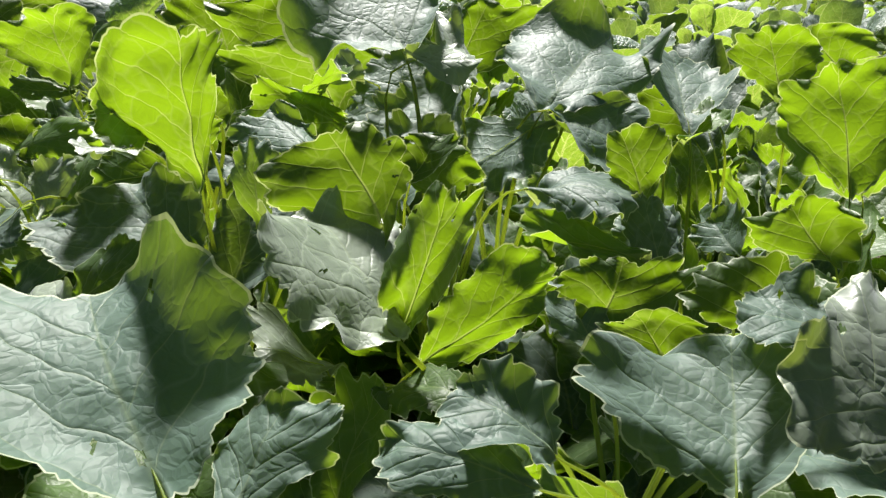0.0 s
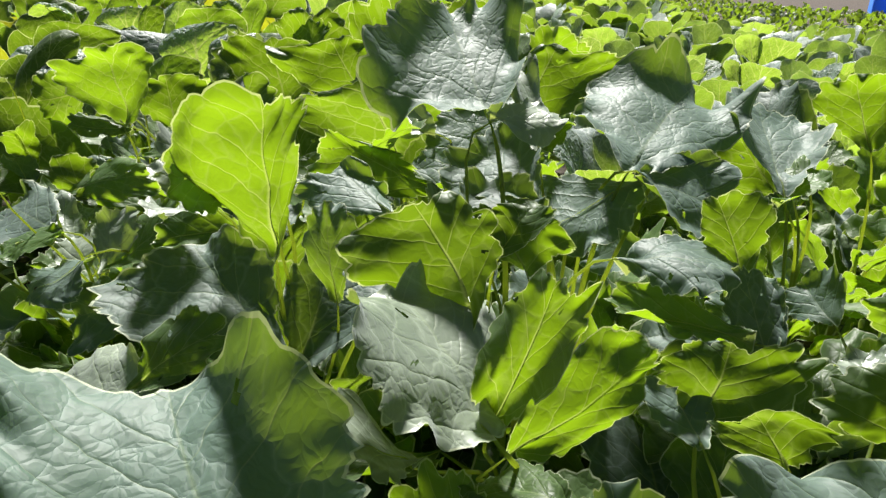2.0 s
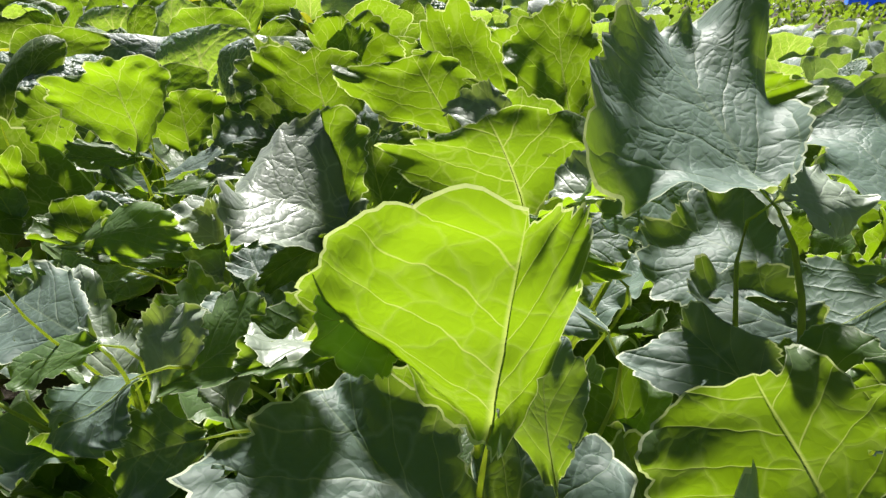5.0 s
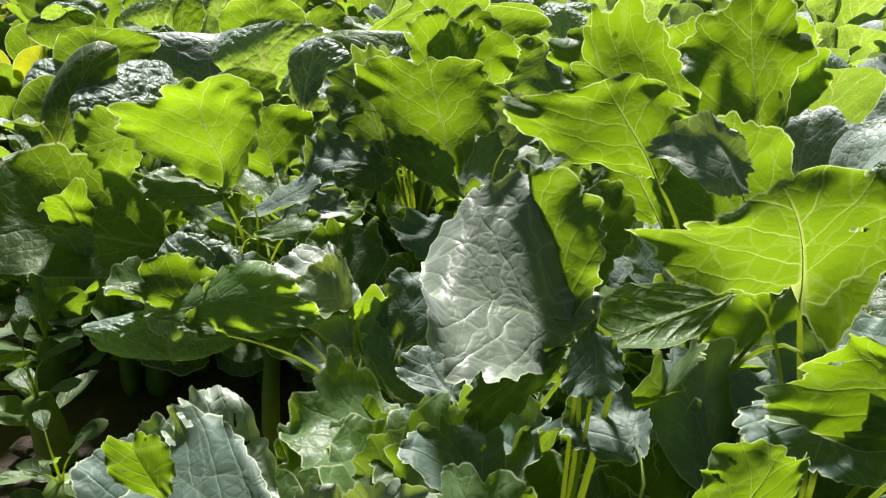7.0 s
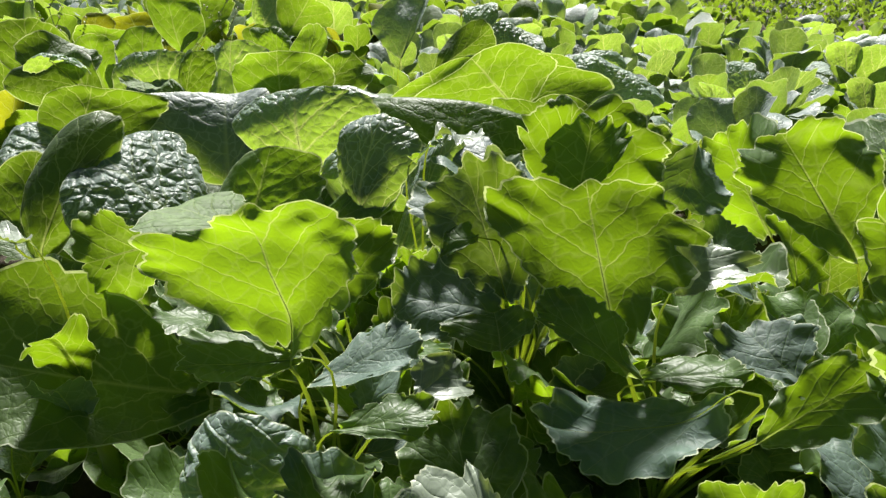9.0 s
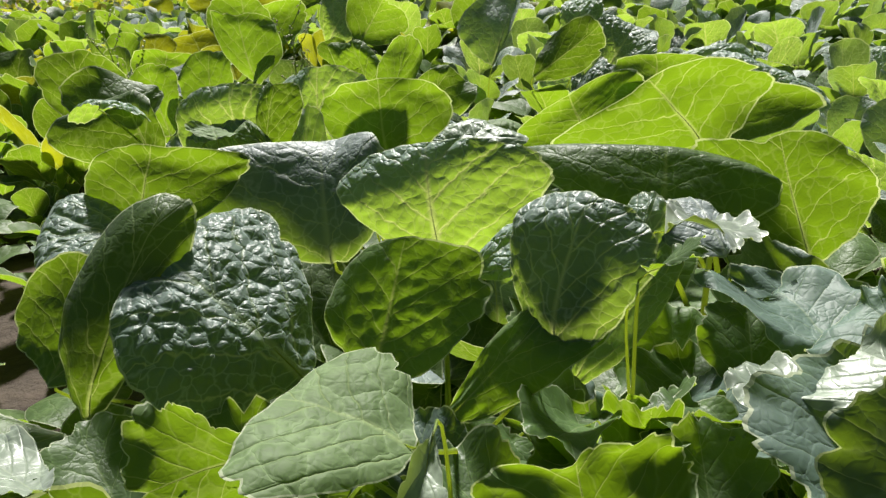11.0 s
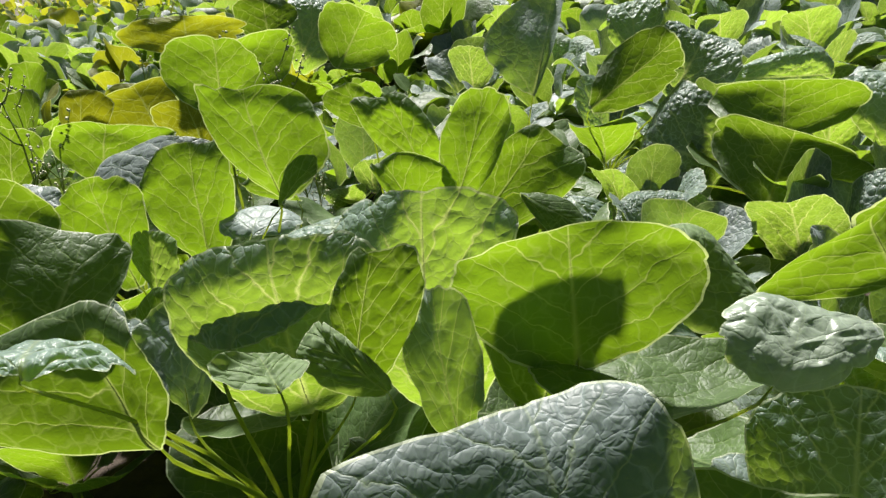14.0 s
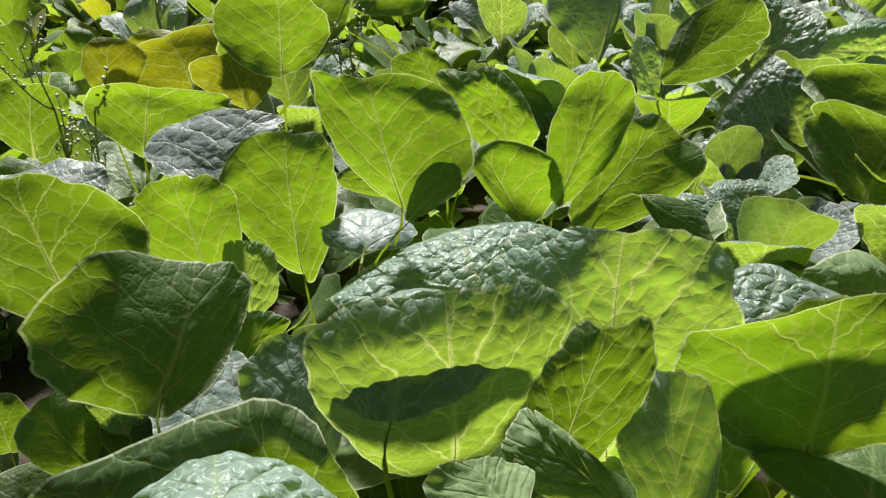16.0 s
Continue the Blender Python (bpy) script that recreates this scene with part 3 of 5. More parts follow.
leaf(p, (-0.180, 0.500, 0.428), (-0.215, 0.500, 0.433), (0.027, 0.013), (0.13, 0.47, 0.87), "p", 0.60, -0.20, at=0.62, slant=-0.13, shape="b")
leaf(p, (-0.059, 0.530, 0.423), (-0.104, 0.572, 0.445), (0.034, 0.019), (0.08, -0.39, 0.92), "b", 0.40, -0.20, at=0.63, slant=-0.30)
p = plant("mustard_plant", 0.23, 0.54, 0.20, *MUSTARD)
leaf(p, (0.294, 0.460, 0.383), (0.261, 0.470, 0.421), (0.030, 0.026), (-0.23, -0.97, 0.07), "m", 0.50, 0.20, at=0.66, slant=-0.20)
leaf(p, (0.174, 0.465, 0.384), (0.090, 0.460, 0.401), (0.020, 0.012), (-0.20, 0.38, -0.90), "m", 0.40, -0.40, at=0.44, slant=0.01)
leaf(p, (0.187, 0.470, 0.358), (0.174, 0.502, 0.409), (0.022, 0.028), (0.14, -0.83, 0.54), "b", 0.50, -0.10, at=0.52, slant=0.01)
leaf(p, (0.196, 0.480, 0.365), (0.182, 0.522, 0.397), (0.029, 0.020), (-0.28, -0.63, 0.72), "b", 0.40, 0.10, at=0.57, slant=-0.01)
leaf(p, (0.315, 0.500, 0.414), (0.296, 0.521, 0.496), (0.035, 0.045), (-0.31, -0.94, 0.17), "m", 0.30, -0.10, at=0.66, slant=-0.07)
leaf(p, (0.181, 0.520, 0.405), (0.162, 0.530, 0.448), (0.017, 0.031), (-0.34, -0.94, 0.08), "m", 0.50, 0.20, at=0.45, slant=0.05)
leaf(p, (0.228, 0.590, 0.429), (0.261, 0.601, 0.451), (0.027, 0.017), (-0.53, -0.11, 0.84), "m", 0.40, 0.10, at=0.55, slant=-0.21)
leaf(p, (0.232, 0.600, 0.430), (0.238, 0.705, 0.484), (0.034, 0.047), (0.05, -0.46, 0.89), "b", 0.40, 0.25, at=0.40, slant=0.01)
p = plant("mustard_plant", -0.34, 0.61, 0.20, *MUSTARD)
leaf(p, (-0.392, 0.550, 0.368), (-0.418, 0.592, 0.363), (0.022, 0.021), (-0.16, 0.02, 0.99), "m", 0.40, 0.10, at=0.51, slant=-0.24)
leaf(p, (-0.335, 0.570, 0.378), (-0.386, 0.560, 0.370), (0.018, 0.022), (-0.08, -0.35, 0.93), "m", 0.40, -0.30, at=0.59, slant=0.05)
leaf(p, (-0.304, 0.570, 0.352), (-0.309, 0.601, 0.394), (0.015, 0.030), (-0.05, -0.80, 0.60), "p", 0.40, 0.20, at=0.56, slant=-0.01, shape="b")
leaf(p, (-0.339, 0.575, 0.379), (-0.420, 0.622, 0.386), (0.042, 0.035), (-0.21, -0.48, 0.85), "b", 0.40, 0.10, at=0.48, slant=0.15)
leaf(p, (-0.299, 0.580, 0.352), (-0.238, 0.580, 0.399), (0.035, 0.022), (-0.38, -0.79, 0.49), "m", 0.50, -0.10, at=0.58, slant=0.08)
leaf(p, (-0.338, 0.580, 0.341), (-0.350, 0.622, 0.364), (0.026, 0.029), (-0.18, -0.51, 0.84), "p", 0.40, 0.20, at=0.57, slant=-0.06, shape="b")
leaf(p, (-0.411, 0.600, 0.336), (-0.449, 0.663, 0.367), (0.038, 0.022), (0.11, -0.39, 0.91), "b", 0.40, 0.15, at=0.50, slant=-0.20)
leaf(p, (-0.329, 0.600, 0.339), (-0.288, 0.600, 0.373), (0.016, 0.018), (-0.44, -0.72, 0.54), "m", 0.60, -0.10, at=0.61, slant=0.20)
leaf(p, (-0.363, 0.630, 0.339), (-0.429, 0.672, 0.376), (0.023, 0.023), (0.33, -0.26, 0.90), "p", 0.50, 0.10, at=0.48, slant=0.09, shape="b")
p = plant("mustard_plant", -0.22, 0.66, 0.20, *MUSTARD)
leaf(p, (-0.275, 0.560, 0.329), (-0.330, 0.550, 0.314), (0.035, 0.030), (0.01, -0.84, 0.55), "b", 0.40, 0.10, at=0.47, slant=-0.09)
leaf(p, (-0.177, 0.560, 0.398), (-0.244, 0.550, 0.390), (0.030, 0.012), (-0.05, 0.79, -0.61), "m", 0.30, -0.20, at=0.56, slant=-0.03, shape="b")
leaf(p, (-0.310, 0.565, 0.366), (-0.364, 0.549, 0.335), (0.041, 0.027), (0.37, 0.42, -0.83), "b", 0.50, 0.10, at=0.61, slant=-0.30)
leaf(p, (-0.174, 0.570, 0.391), (-0.157, 0.570, 0.444), (0.016, 0.016), (-0.18, -0.98, 0.06), "m", 0.30, -0.20, at=0.66, slant=0.14, shape="b")
leaf(p, (-0.267, 0.580, 0.330), (-0.281, 0.611, 0.356), (0.021, 0.019), (0.07, -0.62, 0.78), "p", 0.50, 0.10, at=0.50, slant=0.00, shape="b")
leaf(p, (-0.251, 0.620, 0.347), (-0.283, 0.662, 0.373), (0.029, 0.020), (0.34, -0.30, 0.89), "b", 0.40, 0.10, at=0.60, slant=-0.07)
leaf(p, (-0.178, 0.660, 0.356), (-0.182, 0.702, 0.365), (0.039, 0.012), (-0.09, -0.23, 0.97), "b", 0.40, 0.00, at=0.52, slant=-0.04)
leaf(p, (-0.218, 0.680, 0.412), (-0.266, 0.659, 0.387), (0.011, 0.016), (-0.06, 0.82, -0.56), "m", 0.40, 0.10, at=0.51, slant=0.01)
leaf(p, (-0.204, 0.690, 0.419), (-0.205, 0.659, 0.399), (0.017, 0.020), (0.22, -0.53, 0.82), "b", 0.30, -0.10, at=0.48, slant=0.12)
# Front-lit blade, whitened by its material; the backlit fold is green.
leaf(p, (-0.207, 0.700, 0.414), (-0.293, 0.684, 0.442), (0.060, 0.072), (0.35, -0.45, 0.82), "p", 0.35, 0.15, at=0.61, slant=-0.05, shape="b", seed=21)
leaf(p, (-0.278, 0.700, 0.358), (-0.301, 0.732, 0.375), (0.022, 0.020), (-0.03, -0.49, 0.87), "b", 0.40, 0.10, at=0.53, slant=-0.11)
leaf(p, (-0.208, 0.710, 0.412), (-0.232, 0.742, 0.482), (0.029, 0.036), (-0.79, -0.61, 0.00), "m", 0.30, -0.30, at=0.55, slant=-0.03)
p = plant("mustard_plant", 0.08, 0.61, 0.20, *MUSTARD)
leaf(p, (0.111, 0.565, 0.453), (0.053, 0.560, 0.411), (0.050, 0.033), (0.49, 0.48, -0.73), "b", 0.40, 0.10, at=0.49, slant=-0.12)
leaf(p, (0.107, 0.570, 0.447), (0.178, 0.696, 0.497), (0.073, 0.058), (0.13, -0.43, 0.89), "b", 0.30, 0.15, at=0.43, slant=0.09)
leaf(p, (0.113, 0.570, 0.450), (0.181, 0.570, 0.427), (0.044, 0.037), (0.28, -0.49, 0.82), "b", 0.40, 0.10, at=0.44, slant=-0.14)
leaf(p, (0.039, 0.600, 0.415), (-0.027, 0.663, 0.477), (0.046, 0.052), (0.06, -0.67, 0.74), "b", 0.30, 0.10, at=0.59, slant=-0.08)
leaf(p, (0.042, 0.600, 0.459), (0.032, 0.663, 0.514), (0.020, 0.025), (0.36, -0.58, 0.73), "p", 0.40, -0.10, at=0.40, slant=-0.19, shape="b")
p = plant("mustard_plant", -0.07, 0.69, 0.20, *MUSTARD)
leaf(p, (-0.112, 0.610, 0.422), (-0.093, 0.599, 0.436), (0.008, 0.006), (-0.67, -0.38, 0.64), "m", 0.30, -0.10, at=0.50, slant=0.02)
leaf(p, (-0.035, 0.620, 0.418), (-0.124, 0.620, 0.461), (0.038, 0.010), (0.21, -0.87, 0.44), "m", 0.40, -0.20, at=0.66, slant=-0.30)
leaf(p, (-0.115, 0.620, 0.435), (-0.127, 0.599, 0.409), (0.033, 0.035), (-0.15, -0.74, 0.66), "b", 0.30, -0.10, at=0.40, slant=0.22)
leaf(p, (-0.095, 0.620, 0.443), (-0.052, 0.599, 0.474), (0.025, 0.011), (-0.48, 0.27, 0.84), "m", 0.40, -0.30, at=0.51, slant=0.07)
leaf(p, (-0.036, 0.630, 0.462), (-0.077, 0.641, 0.459), (0.012, 0.024), (-0.20, -0.52, 0.83), "p", 0.70, 0.20, at=0.63, slant=-0.01, shape="b")
leaf(p, (-0.076, 0.660, 0.418), (-0.019, 0.639, 0.432), (0.022, 0.023), (-0.37, -0.47, 0.80), "b", 0.50, 0.00, at=0.51, slant=-0.03)
leaf(p, (-0.005, 0.700, 0.459), (-0.017, 0.742, 0.488), (0.028, 0.021), (-0.17, -0.60, 0.78), "b", 0.40, 0.10, at=0.56, slant=-0.04)
leaf(p, (-0.083, 0.730, 0.416), (-0.113, 0.698, 0.492), (0.072, 0.069), (0.15, -0.93, -0.33), "r", 0.35, -0.15, at=0.66, slant=-0.30, shape="b", seed=31)
leaf(p, (-0.113, 0.750, 0.406), (-0.189, 0.720, 0.390), (0.029, 0.017), (-0.05, 0.57, -0.82), "r", 0.50, -0.20, at=0.55, slant=-0.03)
p = plant("mustard_plant", 0.44, 0.85, 0.20, *MUSTARD)
leaf(p, (0.389, 0.800, 0.429), (0.366, 0.810, 0.495), (0.044, 0.039), (-0.14, -0.98, 0.11), "m", 0.40, 0.10, at=0.56, slant=-0.17)
leaf(p, (0.484, 0.850, 0.441), (0.429, 0.861, 0.490), (0.047, 0.039), (-0.13, -0.99, 0.06), "m", 0.40, 0.10, at=0.61, slant=-0.30)
p = plant("mustard_plant", -0.07, 0.93, 0.20, *MUSTARD)
leaf(p, (-0.095, 0.800, 0.448), (-0.118, 0.842, 0.491), (0.038, 0.014), (0.13, -0.67, 0.73), "p", 0.50, -0.20, at=0.55, slant=-0.19, shape="b")
leaf(p, (0.032, 0.820, 0.433), (0.069, 0.831, 0.515), (0.032, 0.075), (-0.12, -0.98, 0.18), "m", 0.40, 0.10, at=0.66, slant=0.30)
leaf(p, (-0.140, 0.850, 0.449), (-0.180, 0.861, 0.513), (0.063, 0.039), (-0.11, -0.99, 0.09), "m", 0.40, 0.10, at=0.64, slant=-0.30)
leaf(p, (-0.111, 0.930, 0.377), (-0.151, 0.951, 0.452), (0.036, 0.055), (-0.32, -0.94, 0.09), "m", 0.50, 0.10, at=0.56, slant=-0.05)
leaf(p, (-0.118, 0.940, 0.439), (-0.103, 0.972, 0.459), (0.012, 0.011), (-0.42, -0.34, 0.84), "p", 0.40, 0.10, at=0.47, slant=-0.00, shape="b")
leaf(p, (-0.080, 0.975, 0.460), (-0.189, 0.980, 0.509), (0.040, 0.059), (0.11, -0.93, 0.35), "m", 0.30, 0.10, at=0.60, slant=-0.00)
leaf(p, (-0.014, 0.980, 0.425), (-0.039, 1.001, 0.544), (0.059, 0.038), (-0.13, -0.98, 0.15), "m", 0.30, 0.10, at=0.59, slant=-0.05)
p = plant("mustard_plant", -0.39, 0.89, 0.20, *MUSTARD)
leaf(p, (-0.376, 0.860, 0.285), (-0.397, 0.902, 0.353), (0.041, 0.011), (0.12, -0.83, 0.55), "p", 0.40, 0.10, at=0.53, slant=-0.01, shape="b")
leaf(p, (-0.368, 0.860, 0.280), (-0.412, 0.944, 0.345), (0.050, 0.013), (0.15, -0.56, 0.82), "p", 0.40, 0.20, at=0.55, slant=-0.07, shape="b")
leaf(p, (-0.486, 0.860, 0.299), (-0.518, 0.849, 0.314), (0.006, 0.016), (0.46, -0.16, 0.87), "m", 0.50, -0.10, at=0.45, slant=-0.11)
leaf(p, (-0.335, 0.860, 0.288), (-0.321, 0.902, 0.341), (0.031, 0.043), (-0.19, -0.74, 0.64), "b", 0.40, 0.10, at=0.66, slant=0.22)
leaf(p, (-0.422, 0.880, 0.291), (-0.505, 0.869, 0.319), (0.016, 0.041), (0.33, -0.57, 0.75), "m", 0.50, -0.10, at=0.54, slant=-0.07)
p = plant("mustard_plant", -0.52, 1.02, 0.20, *MUSTARD)
leaf(p, (-0.549, 0.880, 0.308), (-0.411, 0.849, 0.350), (0.033, 0.029), (-0.34, -0.76, 0.55), "m", 0.60, -0.30, at=0.52, slant=0.13)
leaf(p, (-0.504, 0.900, 0.290), (-0.566, 0.879, 0.340), (0.013, 0.038), (0.56, -0.73, 0.39), "m", 0.50, -0.10, at=0.56, slant=-0.07)
leaf(p, (-0.498, 1.000, 0.326), (-0.433, 1.000, 0.347), (0.023, 0.016), (-0.28, -0.44, 0.85), "m", 0.50, -0.10, at=0.47, slant=0.08)
leaf(p, (-0.449, 1.020, 0.344), (-0.419, 1.052, 0.354), (0.019, 0.024), (0.41, -0.62, 0.68), "p", 0.50, 0.10, at=0.48, slant=0.22, shape="b")
leaf(p, (-0.535, 1.040, 0.364), (-0.621, 1.019, 0.368), (0.029, 0.012), (-0.20, 0.66, -0.72), "m", 0.50, -0.20, at=0.59, slant=-0.12)
leaf(p, (-0.541, 1.050, 0.362), (-0.572, 1.060, 0.469), (0.090, 0.073), (-0.08, -0.99, 0.08), "m", 0.25, 0.05, at=0.63, slant=-0.15, seed=41)
leaf(p, (-0.532, 1.070, 0.317), (-0.457, 1.091, 0.355), (0.030, 0.032), (-0.25, -0.54, 0.80), "b", 0.60, -0.10, at=0.55, slant=0.05)
p = plant("mustard_plant", -0.25, 1.05, 0.20, *MUSTARD)
leaf(p, (-0.229, 0.950, 0.364), (-0.168, 0.950, 0.419), (0.020, 0.021), (-0.39, -0.81, 0.43), "m", 0.50, -0.20, at=0.49, slant=-0.03)
leaf(p, (-0.227, 0.970, 0.377), (-0.351, 1.002, 0.332), (0.027, 0.041), (0.37, 0.15, -0.92), "b", 0.60, -0.20, at=0.53, slant=-0.08)
leaf(p, (-0.181, 1.000, 0.376), (-0.209, 1.042, 0.396), (0.030, 0.030), (-0.24, -0.54, 0.80), "b", 0.50, 0.10, at=0.50, slant=-0.21)
leaf(p, (-0.285, 1.020, 0.363), (-0.222, 0.999, 0.382), (0.023, 0.013), (-0.37, -0.31, 0.88), "m", 0.60, -0.10, at=0.49, slant=0.06)
leaf(p, (-0.289, 1.030, 0.358), (-0.359, 1.030, 0.415), (0.012, 0.028), (0.37, -0.81, 0.46), "m", 0.50, -0.20, at=0.62, slant=-0.03)
leaf(p, (-0.296, 1.060, 0.381), (-0.325, 1.081, 0.495), (0.068, 0.072), (-0.15, -0.98, 0.14), "m", 0.30, 0.10, at=0.63, slant=-0.17, seed=44)
leaf(p, (-0.245, 1.100, 0.393), (-0.206, 1.131, 0.432), (0.033, 0.035), (0.07, -0.81, 0.58), "p", 0.50, 0.10, at=0.61, slant=0.13, shape="b")
p = plant("mustard_plant", -0.07, 1.10, 0.20, *MUSTARD)
leaf(p, (-0.045, 1.030, 0.435), (-0.078, 1.051, 0.528), (0.049, 0.043), (-0.26, -0.96, 0.12), "m", 0.30, 0.10, at=0.66, slant=-0.11)
leaf(p, (-0.105, 1.120, 0.432), (-0.161, 1.141, 0.516), (0.049, 0.048), (-0.14, -0.98, 0.15), "m", 0.40, 0.10, at=0.65, slant=-0.17)
p = plant("mustard_plant", -0.36, 1.18, 0.20, *MUSTARD)
leaf(p, (-0.383, 1.060, 0.358), (-0.389, 1.081, 0.386), (0.042, 0.029), (-0.05, -0.81, 0.59), "m", 0.50, 0.10, at=0.60, slant=-0.10)
leaf(p, (-0.349, 1.080, 0.431), (-0.339, 1.143, 0.439), (0.019, 0.020), (-0.49, -0.03, 0.87), "b", 0.40, 0.10, at=0.40, slant=0.06)
leaf(p, (-0.373, 1.100, 0.370), (-0.469, 1.121, 0.375), (0.037, 0.040), (-0.08, -0.56, 0.83), "b", 0.40, 0.10, at=0.66, slant=-0.06)
leaf(p, (-0.376, 1.110, 0.377), (-0.415, 1.152, 0.484), (0.043, 0.048), (-0.18, -0.94, 0.30), "b", 0.30, 0.15, at=0.50, slant=0.06)
leaf(p, (-0.401, 1.120, 0.432), (-0.432, 1.120, 0.428), (0.011, 0.017), (-0.11, -0.57, 0.81), "m", 0.50, -0.20, at=0.61, slant=-0.26)
leaf(p, (-0.359, 1.130, 0.385), (-0.391, 1.224, 0.453), (0.090, 0.027), (0.02, -0.58, 0.81), "b", 0.30, 0.10, at=0.42, slant=-0.12, seed=56)
leaf(p, (-0.374, 1.170, 0.456), (-0.408, 1.212, 0.465), (0.038, 0.030), (-0.33, -0.45, 0.83), "p", 0.40, 0.10, at=0.43, slant=-0.30, shape="b")
leaf(p, (-0.426, 1.200, 0.441), (-0.458, 1.221, 0.436), (0.023, 0.037), (-0.07, 0.14, 0.99), "p", 0.50, -0.10, at=0.54, slant=0.20, shape="b")
leaf(p, (-0.309, 1.200, 0.445), (-0.296, 1.221, 0.510), (0.045, 0.035), (-0.38, -0.86, 0.35), "m", 0.30, 0.00, at=0.44, slant=0.21)
leaf(p, (-0.298, 1.220, 0.398), (-0.316, 1.241, 0.517), (0.053, 0.079), (-0.06, -0.98, 0.17), "m", 0.30, 0.10, at=0.60, slant=-0.16)
leaf(p, (-0.332, 1.240, 0.423), (-0.358, 1.303, 0.437), (0.051, 0.016), (-0.31, -0.32, 0.89), "b", 0.50, 0.10, at=0.64, slant=0.04)
p = plant("mustard_plant", -0.80, 1.18, 0.20, *MUSTARD)
leaf(p, (-0.813, 1.150, 0.401), (-0.871, 1.181, 0.402), (0.026, 0.023), (0.19, 0.32, 0.93), "p", 0.50, 0.20, at=0.40, slant=0.27, shape="b")
p = plant("mustard_plant", -0.61, 1.22, 0.20, *MUSTARD)
leaf(p, (-0.614, 1.190, 0.415), (-0.621, 1.137, 0.374), (0.021, 0.013), (-0.03, -0.61, 0.79), "p", 0.80, 0.30, at=0.56, slant=0.03, shape="b")
p = plant("mustard_plant", -0.18, 1.28, 0.20, *MUSTARD)
leaf(p, (-0.188, 1.250, 0.479), (-0.211, 1.218, 0.425), (0.037, 0.045), (0.03, 0.85, -0.52), "b", 0.40, 0.00, at=0.63, slant=-0.08)
p = plant("mustard_plant", -0.37, 1.31, 0.20, *MUSTARD)
leaf(p, (-0.375, 1.280, 0.407), (-0.391, 1.354, 0.420), (0.062, 0.047), (0.01, -0.17, 0.99), "b", 0.50, 0.10, at=0.40, slant=-0.13)
p = plant("mustard_plant", -0.47, 1.42, 0.20, *MUSTARD)
leaf(p, (-0.473, 1.360, 0.432), (-0.444, 1.339, 0.459), (0.024, 0.010), (-0.60, 0.17, 0.78), "m", 0.50, 0.10, at=0.50, slant=0.12)
leaf(p, (-0.451, 1.420, 0.445), (-0.409, 1.357, 0.453), (0.040, 0.024), (0.12, 0.21, 0.97), "p", 0.50, 0.10, at=0.53, slant=0.27, shape="b")
p = plant("cabbage_plant", -0.64, 1.43, 0.12, *CABBAGE)
leaf(p, (-0.678, 1.190, 0.219), (-0.895, 1.130, 0.300), (0.080, 0.096), (0.42, -0.55, 0.72), "r", 0.40, 0.10, at=0.66, slant=-0.00)
leaf(p, (-0.628, 1.210, 0.397), (-0.708, 1.220, 0.419), (0.074, 0.062), (0.26, -0.05, 0.96), "v", 0.35, 0.05, at=0.56, slant=-0.23, seed=52)
leaf(p, (-0.723, 1.280, 0.192), (-0.811, 1.300, 0.302), (0.117, 0.032), (0.13, -0.95, 0.28), "r", 0.40, -0.10, at=0.66, slant=-0.30)
leaf(p, (-0.542, 1.375, 0.356), (-0.510, 1.410, 0.478), (0.063, 0.060), (-0.47, -0.81, 0.36), "s", 0.70, -0.15, at=0.63, slant=0.00, crinkle=0.7, seed=65)
leaf(p, (-0.634, 1.380, 0.283), (-0.495, 1.400, 0.428), (0.024, 0.045), (-0.45, -0.72, 0.53), "r", 0.50, -0.20, at=0.53, slant=0.09)
leaf(p, (-0.696, 1.410, 0.310), (-0.669, 1.460, 0.418), (0.079, 0.097), (-0.25, -0.85, 0.46), "r", 0.40, -0.10, at=0.48, slant=0.23, crinkle=0.5)
leaf(p, (-0.767, 1.420, 0.293), (-0.901, 1.440, 0.422), (0.098, 0.126), (0.59, -0.45, 0.68), "s", 0.70, -0.15, at=0.62, slant=0.15, crinkle=1.3, seed=61)
leaf(p, (-0.614, 1.470, 0.381), (-0.548, 1.480, 0.424), (0.021, 0.033), (-0.37, -0.60, 0.71), "s", 0.50, 0.10, at=0.54, slant=-0.03, crinkle=0.8)
leaf(p, (-0.514, 1.500, 0.243), (-0.436, 1.540, 0.428), (0.028, 0.048), (-0.19, -0.94, 0.28), "s", 0.50, -0.20, at=0.58, slant=-0.01, crinkle=0.9)
leaf(p, (-0.652, 1.555, 0.353), (-0.665, 1.580, 0.480), (0.110, 0.133), (-0.20, -0.97, 0.17), "s", 0.80, -0.10, at=0.60, slant=-0.01, crinkle=0.6, seed=63)
p = plant("cabbage_plant", -1.00, 1.55, 0.12, *CABBAGE)
leaf(p, (-0.952, 1.360, 0.296), (-0.881, 1.450, 0.470), (0.062, 0.034), (0.13, -0.90, 0.42), "r", 0.30, -0.10, at=0.50, slant=0.13)
leaf(p, (-1.000, 1.400, 0.311), (-0.985, 1.460, 0.409), (0.059, 0.082), (0.10, -0.86, 0.51), "r", 0.30, -0.10, at=0.40, slant=0.23)
leaf(p, (-1.005, 1.610, 0.369), (-1.117, 1.550, 0.379), (0.056, 0.072), (0.24, -0.29, 0.93), "s", 0.60, 0.10, at=0.66, slant=-0.01, crinkle=0.8)
